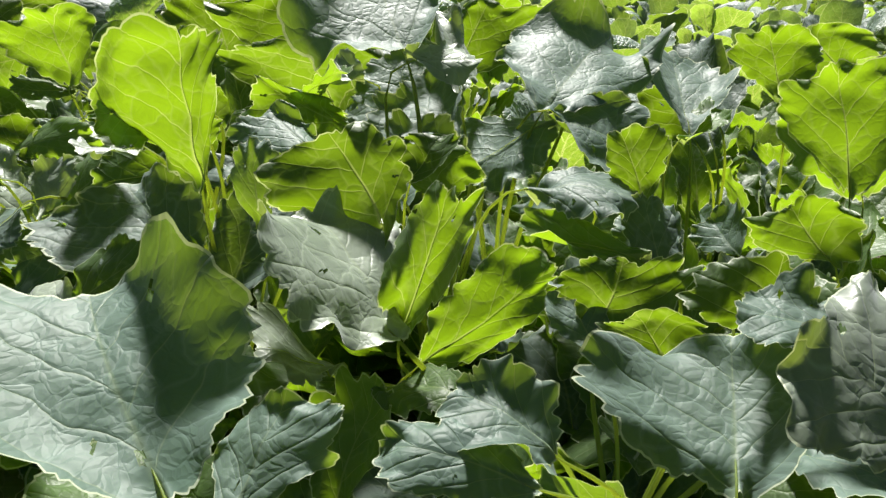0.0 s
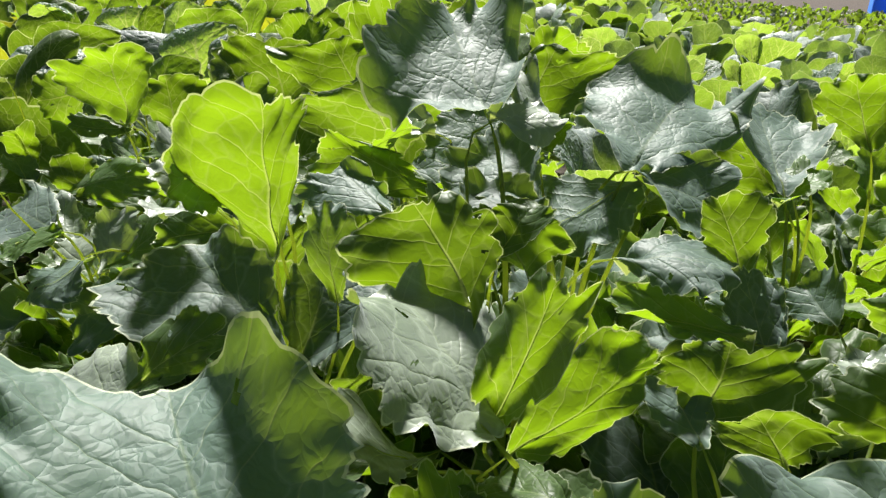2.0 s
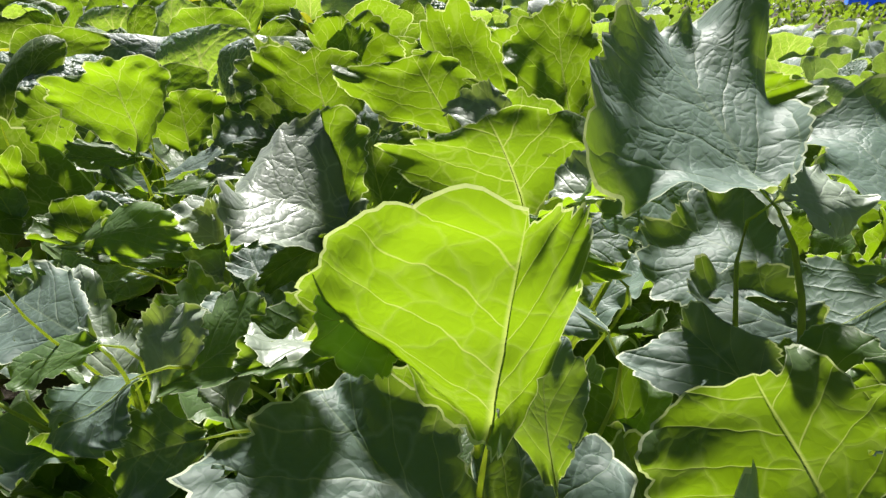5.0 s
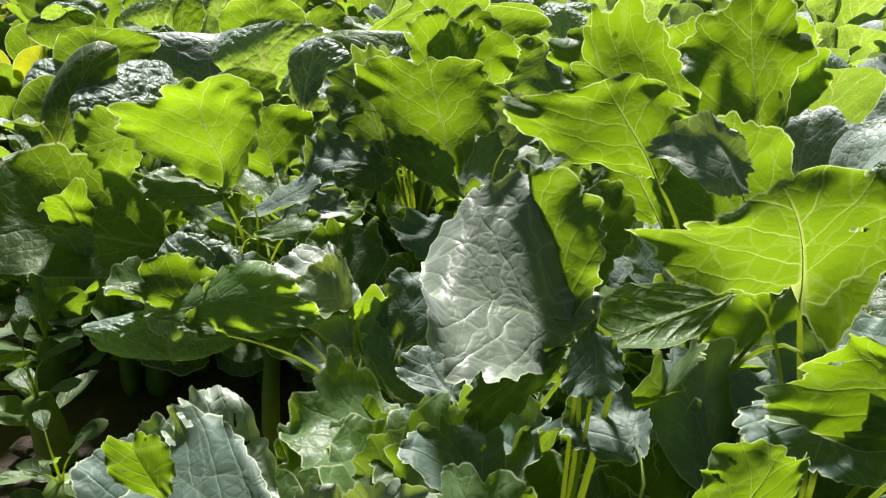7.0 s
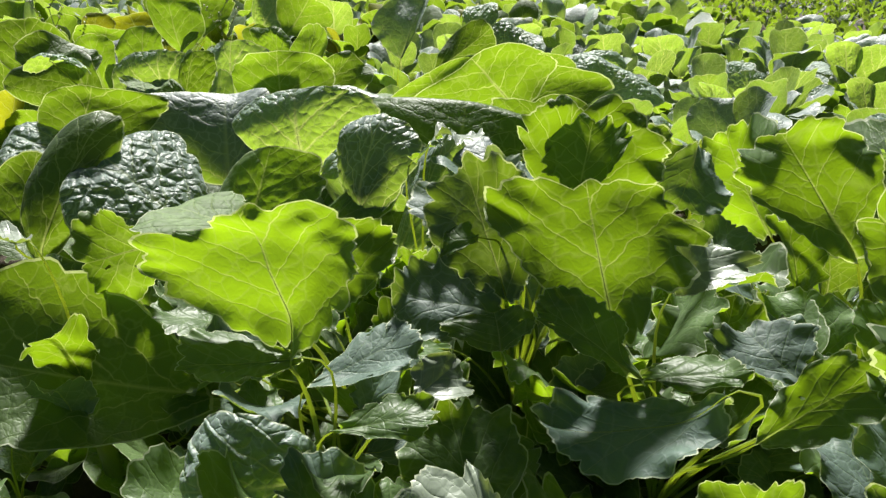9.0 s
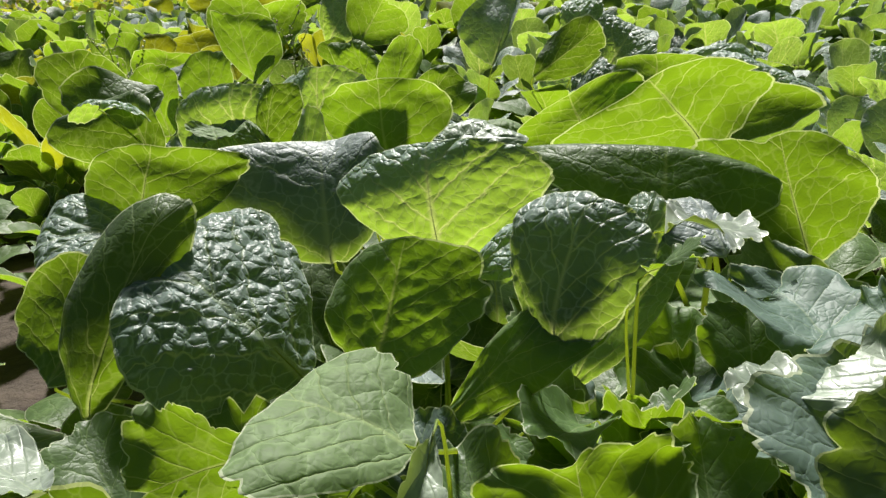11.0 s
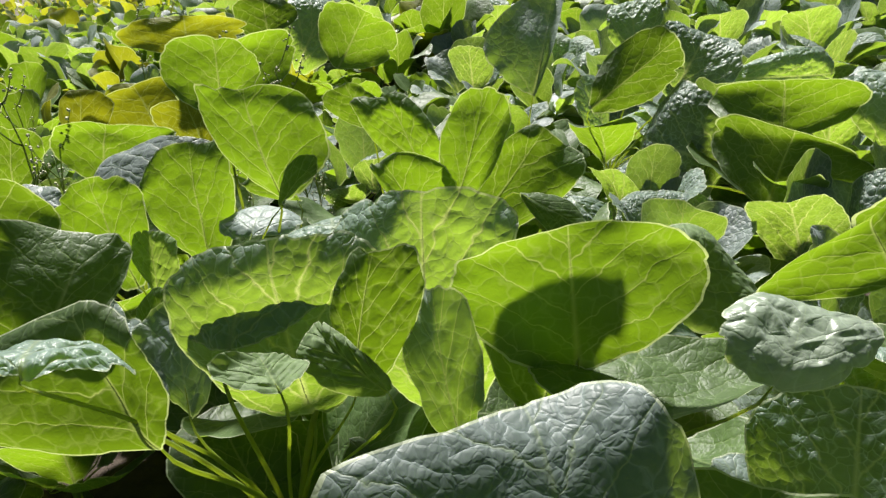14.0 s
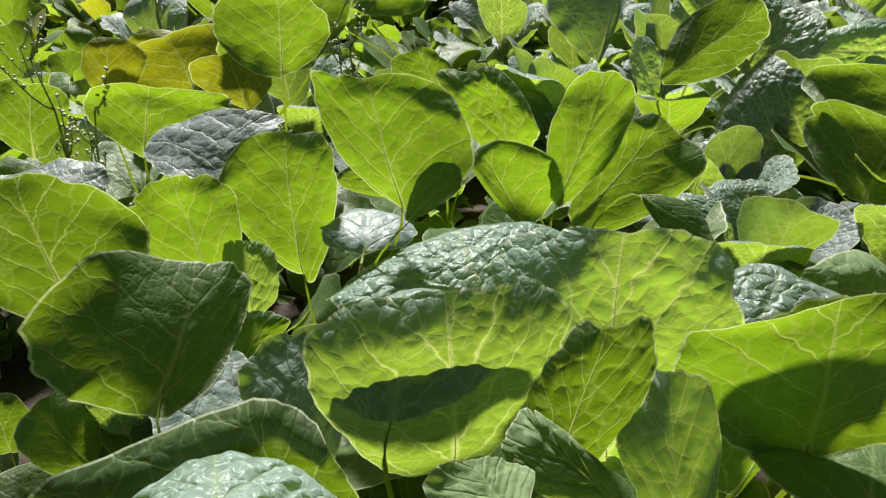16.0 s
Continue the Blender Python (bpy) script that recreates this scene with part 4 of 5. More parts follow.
leaf(p, (-1.032, 1.620, 0.365), (-1.002, 1.650, 0.467), (0.079, 0.112), (0.09, -0.96, 0.26), "r", 0.40, -0.10, at=0.66, slant=0.29)
p = plant("cabbage_plant", -0.34, 1.68, 0.12, *CABBAGE)
leaf(p, (-0.379, 1.500, 0.382), (-0.398, 1.580, 0.415), (0.069, 0.018), (-0.03, -0.39, 0.92), "c", 0.60, -0.20, at=0.48, slant=-0.30, shape="s", crinkle=0.3)
leaf(p, (-0.427, 1.560, 0.385), (-0.414, 1.630, 0.464), (0.151, 0.113), (0.06, -0.75, 0.66), "r", 0.30, -0.10, at=0.59, slant=-0.08)
leaf(p, (-0.241, 1.640, 0.312), (-0.295, 1.640, 0.460), (0.076, 0.083), (-0.13, -0.99, -0.05), "r", 0.30, -0.10, at=0.66, slant=-0.30)
leaf(p, (-0.324, 1.800, 0.404), (-0.407, 1.780, 0.497), (0.174, 0.115), (-0.11, -0.95, -0.30), "r", 0.40, -0.10, at=0.57, slant=-0.30)
p = plant("cabbage_plant", -0.79, 1.93, 0.12, *CABBAGE)
leaf(p, (-0.806, 1.660, 0.304), (-0.826, 1.750, 0.451), (0.190, 0.089), (0.15, -0.83, 0.53), "c", 0.80, 0.10, at=0.49, slant=0.00, shape="s", crinkle=0.3)
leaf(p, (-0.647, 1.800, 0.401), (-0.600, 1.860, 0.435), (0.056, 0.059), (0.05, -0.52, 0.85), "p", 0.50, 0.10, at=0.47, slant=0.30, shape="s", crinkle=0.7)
leaf(p, (-0.765, 1.820, 0.356), (-0.699, 1.930, 0.363), (0.075, 0.106), (0.09, -0.12, 0.99), "r", 0.30, -0.10, at=0.61, slant=0.30)
leaf(p, (-0.869, 1.840, 0.322), (-0.883, 1.880, 0.463), (0.031, 0.031), (0.02, -0.96, 0.28), "c", 0.50, -0.40, at=0.51, slant=-0.03, shape="s", crinkle=0.5)
leaf(p, (-0.769, 1.890, 0.366), (-0.774, 1.900, 0.491), (0.101, 0.104), (-0.11, -0.99, 0.08), "r", 0.35, -0.10, at=0.66, slant=-0.01)
leaf(p, (-0.802, 1.910, 0.293), (-0.740, 1.910, 0.488), (0.071, 0.016), (0.00, -1.00, 0.00), "r", 0.20, -0.10, at=0.49, slant=0.03)
leaf(p, (-0.883, 1.970, 0.255), (-0.886, 1.985, 0.510), (0.097, 0.094), (-0.14, -0.99, 0.06), "s", 0.60, -0.10, at=0.66, slant=-0.02, crinkle=0.6, seed=72)
leaf(p, (-0.776, 2.000, 0.346), (-0.696, 2.090, 0.403), (0.056, 0.089), (-0.04, -0.51, 0.86), "s", 0.50, -0.10, at=0.66, slant=0.29, crinkle=0.8)
leaf(p, (-0.724, 2.000, 0.305), (-0.619, 2.000, 0.313), (0.055, 0.025), (-0.07, -0.33, 0.94), "s", 0.70, -0.30, at=0.46, slant=-0.02, crinkle=1.0)
p = plant("cabbage_plant", -1.06, 1.94, 0.12, *CABBAGE)
leaf(p, (-1.122, 1.750, 0.500), (-1.148, 1.820, 0.476), (0.052, 0.055), (0.12, 0.36, 0.93), "s", 0.90, -0.20, at=0.40, slant=-0.19, crinkle=1.0)
leaf(p, (-1.087, 1.800, 0.397), (-1.127, 1.820, 0.505), (0.139, 0.037), (0.10, -0.97, 0.22), "r", 0.30, 0.00, at=0.66, slant=-0.16)
leaf(p, (-0.993, 1.800, 0.433), (-1.012, 1.830, 0.447), (0.038, 0.030), (0.40, -0.17, 0.90), "v", 0.40, -0.20, at=0.59, slant=-0.12, crinkle=0.5)
leaf(p, (-0.921, 1.830, 0.400), (-0.977, 1.860, 0.450), (0.028, 0.013), (0.07, -0.82, 0.57), "v", 0.40, 0.10, at=0.52, slant=-0.11, crinkle=0.7)
leaf(p, (-0.954, 1.870, 0.378), (-0.922, 1.880, 0.502), (0.029, 0.043), (-0.15, -0.98, 0.12), "r", 0.30, -0.30, at=0.55, slant=0.09, crinkle=0.6)
leaf(p, (-1.064, 1.900, 0.416), (-1.025, 2.000, 0.462), (0.068, 0.077), (-0.07, -0.39, 0.92), "s", 0.50, -0.10, at=0.44, slant=0.30, crinkle=0.9)
leaf(p, (-1.226, 1.910, 0.420), (-1.202, 2.000, 0.496), (0.100, 0.046), (0.60, -0.60, 0.52), "r", 0.30, -0.10, at=0.40, slant=0.29)
leaf(p, (-1.177, 1.950, 0.306), (-1.255, 2.020, 0.386), (0.053, 0.050), (0.49, -0.36, 0.79), "c", 0.50, 0.10, at=0.64, slant=0.05, shape="s", crinkle=0.4)
leaf(p, (-1.019, 1.955, 0.271), (-1.019, 1.925, 0.489), (0.105, 0.089), (0.15, -0.98, -0.13), "s", 0.35, -0.10, at=0.66, slant=0.02, crinkle=0.6, seed=71)
leaf(p, (-1.139, 1.960, 0.301), (-1.150, 2.030, 0.400), (0.048, 0.055), (-0.25, -0.80, 0.54), "c", 0.50, 0.10, at=0.66, slant=0.11, shape="s", crinkle=0.5)
leaf(p, (-0.983, 2.050, 0.386), (-1.006, 2.150, 0.435), (0.142, 0.128), (0.03, -0.43, 0.90), "s", 0.70, -0.15, at=0.47, slant=-0.09, crinkle=0.9, seed=73)
p = plant("cabbage_plant", -0.63, 2.08, 0.12, *CABBAGE)
leaf(p, (-0.584, 1.980, 0.279), (-0.584, 1.980, 0.331), (0.059, 0.061), (-0.18, -0.98, 0.00), "r", 0.30, -0.10, at=0.66, slant=0.10)
leaf(p, (-0.655, 2.080, 0.303), (-0.553, 2.120, 0.363), (0.057, 0.108), (0.01, -0.84, 0.54), "v", 0.40, 0.10, at=0.56, slant=0.21, crinkle=0.9)
p = plant("cabbage_plant", -1.16, 2.17, 0.12, *CABBAGE)
leaf(p, (-1.336, 2.050, 0.406), (-1.360, 2.070, 0.542), (0.079, 0.080), (0.15, -0.97, 0.17), "r", 0.30, 0.00, at=0.60, slant=-0.16)
leaf(p, (-1.212, 2.060, 0.343), (-1.179, 2.070, 0.389), (0.029, 0.018), (-0.27, -0.88, 0.39), "r", 0.40, -0.10, at=0.48, slant=0.30)
leaf(p, (-1.208, 2.100, 0.366), (-1.206, 2.120, 0.441), (0.024, 0.031), (0.02, -0.97, 0.26), "v", 0.40, 0.00, at=0.53, slant=-0.01, crinkle=0.6)
leaf(p, (-1.049, 2.100, 0.462), (-0.996, 2.100, 0.508), (0.024, 0.017), (-0.51, -0.62, 0.59), "r", 0.40, 0.30, at=0.54, slant=-0.02)
leaf(p, (-1.093, 2.120, 0.423), (-1.094, 2.200, 0.430), (0.051, 0.054), (0.10, -0.09, 0.99), "c", 0.50, -0.10, at=0.40, slant=-0.01, shape="s", crinkle=0.4)
leaf(p, (-1.241, 2.130, 0.375), (-1.261, 2.140, 0.501), (0.072, 0.050), (-0.10, -0.99, 0.06), "r", 0.30, -0.10, at=0.66, slant=0.01)
leaf(p, (-1.054, 2.130, 0.461), (-1.075, 2.150, 0.581), (0.050, 0.083), (-0.12, -0.98, 0.14), "r", 0.25, 0.10, at=0.66, slant=-0.22)
leaf(p, (-1.168, 2.180, 0.358), (-1.169, 2.200, 0.514), (0.079, 0.052), (-0.20, -0.97, 0.12), "r", 0.30, -0.20, at=0.66, slant=0.09)
leaf(p, (-1.066, 2.250, 0.413), (-1.114, 2.260, 0.453), (0.030, 0.014), (-0.15, -0.99, 0.06), "r", 0.30, 0.00, at=0.66, slant=-0.30)
p = plant("cabbage_plant", -1.40, 2.42, 0.12, *CABBAGE)
leaf(p, (-1.480, 2.300, 0.393), (-1.518, 2.380, 0.432), (0.074, 0.069), (0.11, -0.39, 0.91), "c", 0.50, -0.10, at=0.45, slant=-0.30, shape="s", crinkle=0.4)
leaf(p, (-1.285, 2.320, 0.405), (-1.259, 2.400, 0.482), (0.125, 0.064), (-0.12, -0.67, 0.73), "c", 0.50, -0.20, at=0.42, slant=0.27, shape="s", crinkle=0.5)
leaf(p, (-1.442, 2.500, 0.386), (-1.413, 2.510, 0.489), (0.088, 0.109), (-0.04, -0.99, 0.11), "r", 0.30, 0.00, at=0.66, slant=0.14)
p = plant("cabbage_plant", -0.83, 2.42, 0.12, *CABBAGE)
leaf(p, (-0.763, 2.300, 0.368), (-0.677, 2.280, 0.313), (0.032, 0.030), (0.23, -0.74, 0.63), "r", 0.40, -0.10, at=0.54, slant=0.08)
leaf(p, (-0.901, 2.360, 0.301), (-0.959, 2.370, 0.416), (0.025, 0.078), (-0.08, -1.00, 0.05), "r", 0.40, 0.20, at=0.66, slant=-0.28)
leaf(p, (-0.863, 2.360, 0.329), (-0.802, 2.380, 0.503), (0.043, 0.047), (-0.23, -0.96, 0.19), "r", 0.40, -0.20, at=0.66, slant=0.07)
leaf(p, (-0.834, 2.380, 0.290), (-0.717, 2.400, 0.430), (0.048, 0.084), (-0.17, -0.95, 0.28), "r", 0.40, 0.10, at=0.66, slant=0.18)
leaf(p, (-0.680, 2.400, 0.323), (-0.631, 2.360, 0.269), (0.042, 0.032), (0.24, -0.66, 0.71), "s", 0.50, 0.00, at=0.66, slant=0.01, crinkle=0.6)
leaf(p, (-0.900, 2.450, 0.350), (-0.949, 2.470, 0.496), (0.067, 0.042), (-0.19, -0.98, 0.07), "r", 0.30, 0.10, at=0.63, slant=-0.30, crinkle=0.6)
p = plant("cabbage_plant", -1.28, 2.67, 0.12, *CABBAGE)
leaf(p, (-1.234, 2.550, 0.481), (-1.224, 2.560, 0.597), (0.100, 0.076), (-0.05, -0.99, 0.09), "r", 0.30, 0.00, at=0.54, slant=-0.04)
leaf(p, (-1.334, 2.700, 0.386), (-1.356, 2.710, 0.482), (0.071, 0.066), (-0.08, -0.99, 0.08), "y", 0.30, 0.10, at=0.57, slant=-0.12)
p = plant("cabbage_plant", -1.60, 2.77, 0.12, *CABBAGE)
leaf(p, (-1.668, 2.600, 0.354), (-1.629, 2.610, 0.479), (0.075, 0.067), (-0.07, -0.99, 0.10), "r", 0.30, 0.00, at=0.58, slant=0.13)
leaf(p, (-1.572, 2.700, 0.411), (-1.544, 2.710, 0.516), (0.052, 0.062), (-0.09, -0.99, 0.12), "y", 0.30, 0.00, at=0.54, slant=0.11)
leaf(p, (-1.531, 2.850, 0.382), (-1.505, 2.860, 0.493), (0.080, 0.094), (-0.05, -0.99, 0.10), "y", 0.40, 0.00, at=0.53, slant=0.08)
p = plant("cabbage_plant", -1.00, 2.67, 0.12, *CABBAGE)
leaf(p, (-1.002, 2.620, 0.411), (-1.033, 2.630, 0.485), (0.058, 0.035), (-0.09, -0.99, 0.10), "r", 0.30, 0.00, at=0.62, slant=-0.30)
p = plant("cabbage_plant", -0.67, 3.05, 0.12, *CABBAGE)
leaf(p, (-0.650, 3.000, 0.346), (-0.574, 3.150, 0.551), (0.126, 0.027), (0.07, -0.82, 0.57), "c", 0.50, -0.10, at=0.45, slant=0.18, shape="s", crinkle=0.3)
p = plant("mustard_plant", 0.24, 0.42, 0.20, *MUSTARD)
leaf(p, (0.375, 0.580, 0.382), (0.349, 0.600, 0.476), 0.102, (0.45, 0.89, -0.06), "m", 0.30, 0.20)
leaf(p, (0.286, 0.580, 0.333), (0.273, 0.622, 0.352), 0.053, (-0.61, -0.48, 0.63), "b", 0.50, 0.10)
p = plant("mustard_plant", 0.14, 0.66, 0.20, *MUSTARD)
leaf(p, (0.206, 0.600, 0.355), (0.157, 0.684, 0.334), 0.045, (-0.85, -0.41, 0.33), "b", 0.50, 0.10)
leaf(p, (0.231, 0.600, 0.362), (0.202, 0.610, 0.393), 0.050, (0.17, 0.97, -0.16), "m", 0.50, 0.30)
leaf(p, (0.165, 0.620, 0.362), (0.113, 0.716, 0.341), 0.048, (-0.86, -0.39, 0.34), "b", 0.50, 0.10)
p = plant("mustard_plant", -0.33, 0.64, 0.20, *MUSTARD)
leaf(p, (-0.375, 0.560, 0.421), (-0.384, 0.560, 0.450), 0.020, (-0.66, 0.72, -0.21), "m", 0.30, 0.30)
p = plant("mustard_plant", -0.25, 0.78, 0.20, *MUSTARD)
leaf(p, (-0.271, 0.840, 0.319), (-0.268, 0.870, 0.405), 0.049, (0.23, 0.92, -0.33), "m", 0.30, 0.30)
leaf(p, (-0.193, 0.780, 0.379), (-0.213, 0.800, 0.452), 0.078, (0.32, 0.93, -0.17), "r", 0.30, 0.30, shape="b")
leaf(p, (-0.257, 0.760, 0.396), (-0.253, 0.790, 0.413), 0.045, (-0.27, -0.45, 0.85), "p", 0.60, 0.20)
p = plant("mustard_plant", -0.08, 0.86, 0.20, *MUSTARD)
leaf(p, (-0.051, 0.840, 0.368), (-0.104, 0.890, 0.470), 0.100, (0.30, 0.91, -0.29), "r", 0.30, 0.20, shape="b")
leaf(p, (-0.073, 0.720, 0.376), (-0.044, 0.726, 0.301), 0.085, (-0.23, -0.96, -0.16), "b", 0.40, 0.00)
p = plant("mustard_plant", -0.28, 1.14, 0.20, *MUSTARD)
leaf(p, (-0.281, 1.200, 0.267), (-0.251, 1.290, 0.347), 0.094, (-0.32, -0.57, 0.76), "b", 0.40, 0.10)
p = plant("mustard_plant", 0.05, 1.35, 0.20, *MUSTARD)
leaf(p, (0.086, 1.280, 0.344), (0.026, 1.320, 0.477), 0.205, (0.39, 0.92, -0.10), "m", 0.30, 0.20)
leaf(p, (-0.034, 1.400, 0.333), (-0.095, 1.430, 0.452), 0.134, (0.24, 0.96, -0.12), "m", 0.30, 0.20)
leaf(p, (0.075, 1.250, 0.357), (0.102, 1.270, 0.496), 0.115, (0.50, 0.84, -0.22), "m", 0.30, 0.20)
p = plant("mustard_plant", -0.52, 1.18, 0.20, *MUSTARD)
leaf(p, (-0.721, 1.220, 0.384), (-0.794, 1.200, 0.366), 0.097, (-0.22, 0.96, -0.17), "r", 0.40, 0.10, shape="b")
leaf(p, (-0.524, 1.150, 0.343), (-0.542, 1.175, 0.418), 0.125, (-0.17, 0.92, -0.35), "m", 0.30, 0.10)
leaf(p, (-0.440, 1.250, 0.268), (-0.443, 1.322, 0.321), 0.079, (-0.09, -0.59, 0.80), "m", 0.40, 0.20)
p = plant("mustard_plant", -0.28, 1.32, 0.20, *MUSTARD)
leaf(p, (-0.236, 1.300, 0.369), (-0.255, 1.340, 0.473), 0.135, (0.39, 0.88, -0.27), "m", 0.20, 0.10)
leaf(p, (-0.268, 1.460, 0.334), (-0.350, 1.610, 0.311), 0.116, (-0.82, -0.39, 0.42), "b", 0.50, 0.10)
leaf(p, (-0.318, 1.420, 0.315), (-0.288, 1.474, 0.363), 0.148, (-0.26, -0.56, 0.79), "b", 0.50, 0.10)
p = plant("mustard_plant", 0.35, 0.80, 0.20, *MUSTARD)
leaf(p, (0.331, 0.800, 0.365), (0.325, 0.902, 0.434), 0.109, (-0.57, -0.48, 0.67), "b", 0.40, 0.10)
leaf(p, (0.281, 0.720, 0.395), (0.242, 0.740, 0.446), 0.077, (0.29, 0.95, -0.15), "m", 0.50, 0.30)
leaf(p, (0.297, 0.720, 0.418), (0.275, 0.822, 0.468), 0.082, (-0.65, -0.44, 0.62), "b", 0.50, 0.10)
p = plant("mustard_plant", 0.02, 1.05, 0.20, *MUSTARD)
leaf(p, (-0.080, 1.050, 0.337), (-0.075, 1.065, 0.405), 0.066, (0.44, 0.87, -0.22), "m", 0.40, 0.30)
leaf(p, (-0.062, 1.000, 0.355), (-0.055, 0.950, 0.406), 0.042, (0.91, 0.35, 0.22), "m", 0.60, 0.30)
p = plant("cabbage_plant", -0.74, 1.58, 0.10, *CABBAGE)
leaf(p, (-0.515, 1.020, 0.265), (-0.629, 0.990, 0.275), 0.123, (0.26, -0.78, 0.57), "s", 1.20, 0.10)
leaf(p, (-0.616, 0.980, 0.176), (-0.622, 1.022, 0.237), 0.172, (0.37, -0.75, 0.55), "s", 1.20, 0.10)
p = plant("cabbage_plant", -0.25, 1.90, 0.10, *CABBAGE)
leaf(p, (-0.312, 1.950, 0.358), (-0.306, 1.980, 0.462), 0.338, (0.23, 0.93, -0.28), "r", 0.40, 0.10)
leaf(p, (-0.463, 1.950, 0.385), (-0.492, 1.975, 0.445), 0.230, (0.14, 0.94, -0.32), "r", 0.40, 0.20)
p = plant("cabbage_plant", -0.46, 3.05, 0.10, *CABBAGE)
leaf(p, (-0.524, 2.950, 0.315), (-0.345, 2.930, 0.451), 0.154, (0.28, 0.93, -0.23), "r", 0.40, 0.40)
leaf(p, (-0.306, 3.050, 0.296), (-0.207, 3.104, 0.434), 0.223, (-0.20, -0.85, 0.48), "s", 1.20, 0.30)
leaf(p, (-0.106, 3.200, 0.294), (0.208, 3.230, 0.273), 0.147, (0.11, -0.97, 0.21), "s", 1.20, 0.10)
leaf(p, (-0.369, 3.120, 0.378), (-0.364, 3.198, 0.522), 0.137, (-0.31, -0.83, 0.46), "s", 1.20, 0.20)
leaf(p, (-0.454, 2.800, 0.242), (-0.482, 2.806, 0.044), 0.142, (-0.37, -0.93, 0.02), "s", 1.20, 0.10)
p = plant("cabbage_plant", -0.15, 2.65, 0.10, *CABBAGE)
leaf(p, (-0.265, 2.750, 0.209), (-0.434, 2.882, 0.260), 0.272, (-0.50, -0.78, 0.36), "s", 1.20, 0.10)
leaf(p, (-0.236, 2.640, 0.300), (-0.226, 2.665, 0.412), 0.273, (0.49, 0.84, -0.23), "r", 0.40, 0.30)
leaf(p, (-0.274, 2.580, 0.192), (-0.232, 2.590, 0.332), 0.293, (0.52, 0.83, -0.22), "r", 0.50, 0.30)
leaf(p, (-0.388, 2.660, 0.200), (-0.398, 2.666, 0.063), 0.226, (-0.43, -0.90, -0.01), "s", 1.20, 0.10)
leaf(p, (-0.038, 2.580, 0.243), (0.040, 2.616, 0.382), 0.300, (-0.36, -0.83, 0.42), "s", 1.20, 0.10)
p = plant("cabbage_plant", -1.45, 2.75, 0.10, *CABBAGE)
leaf(p, (-1.222, 2.720, 0.451), (-1.270, 2.755, 0.561), 0.256, (-0.17, 0.91, -0.37), "r", 0.50, 0.30)
leaf(p, (-1.425, 2.720, 0.409), (-1.460, 2.745, 0.508), 0.248, (-0.33, 0.88, -0.34), "y", 0.40, 0.30)
leaf(p, (-1.291, 3.200, 0.527), (-1.294, 3.235, 0.618), 0.167, (-0.21, 0.91, -0.36), "r", 0.40, 0.30)
leaf(p, (-1.428, 3.000, 0.524), (-1.430, 3.030, 0.605), 0.277, (-0.32, 0.89, -0.34), "y", 0.40, 0.30)
p = plant("cabbage_plant", -1.05, 3.65, 0.10, *CABBAGE)
leaf(p, (-1.302, 3.550, 0.382), (-1.188, 3.712, 0.566), 0.205, (0.38, -0.80, 0.47), "s", 1.20, 0.20)
leaf(p, (-1.168, 3.500, 0.379), (-1.063, 3.520, 0.538), 0.252, (-0.07, 0.99, -0.08), "r", 0.40, 0.30)


# ---- the ground ----
def ground():
    xs = np.concatenate([[-400, -120, -40, -15], np.linspace(-6, 7, 90), [16, 40, 120, 400]])
    ys = np.concatenate([[-300, -60, -15, -4], np.linspace(-1, 9, 80), [18, 45, 130, 500]])
    X, Y = np.meshgrid(xs, ys)
    inner = (np.abs(X) < 7) & (Y > -2) & (Y < 10)
    Z = np.where(inner, 0.02 * soft_noise(X * 7, Y * 7, 1) + 0.012 * soft_noise(X * 21, Y * 21, 5) - 0.01, -0.01)
    pts = np.stack([X.ravel(), Y.ravel(), Z.ravel()], -1)
    w = len(xs)
    faces = [(j * w + i, j * w + i + 1, (j + 1) * w + i + 1, (j + 1) * w + i) for j in range(len(ys) - 1) for i in range(w - 1)]
    tagged(new("ground", mesh("ground", [(pts, faces)], SOIL)), "reddish brown bare soil of a vegetable plot", "soil", kind="structure")


ground()


# ---- small things ----
def weed(x, y, size, seed):
    """A low weed with pairs of pointed oval leaves."""
    rnd = random.Random(seed)
    p = plant("weed", x, y, 0.09 * size, "small leafy weed with pointed oval green leaves", "weed", "weeds on the bare soil")
    for i in range(10):
        a = (i % 2) * 3.14 + (i // 2) * 1.3 + rnd.uniform(-0.3, 0.3)
        z = (0.03 + 0.016 * i) * size
        L = (0.075 - 0.004 * i) * size
        el = radians(rnd.uniform(5, 40))
        b = Vector((x + 0.02 * math.cos(a), y + 0.02 * math.sin(a), z))
        d = Vector((math.cos(a) * math.cos(el), math.sin(a) * math.cos(el), math.sin(el)))
        up = Vector((-math.cos(a) * math.sin(el), -math.sin(a) * math.sin(el), math.cos(el)))
        leaf(p, b, b + L * d, L * 0.55, up, "m", 0.5, 0.2, 0.4, shape="r", seed=seed * 13 + i, whole=True)
    return p


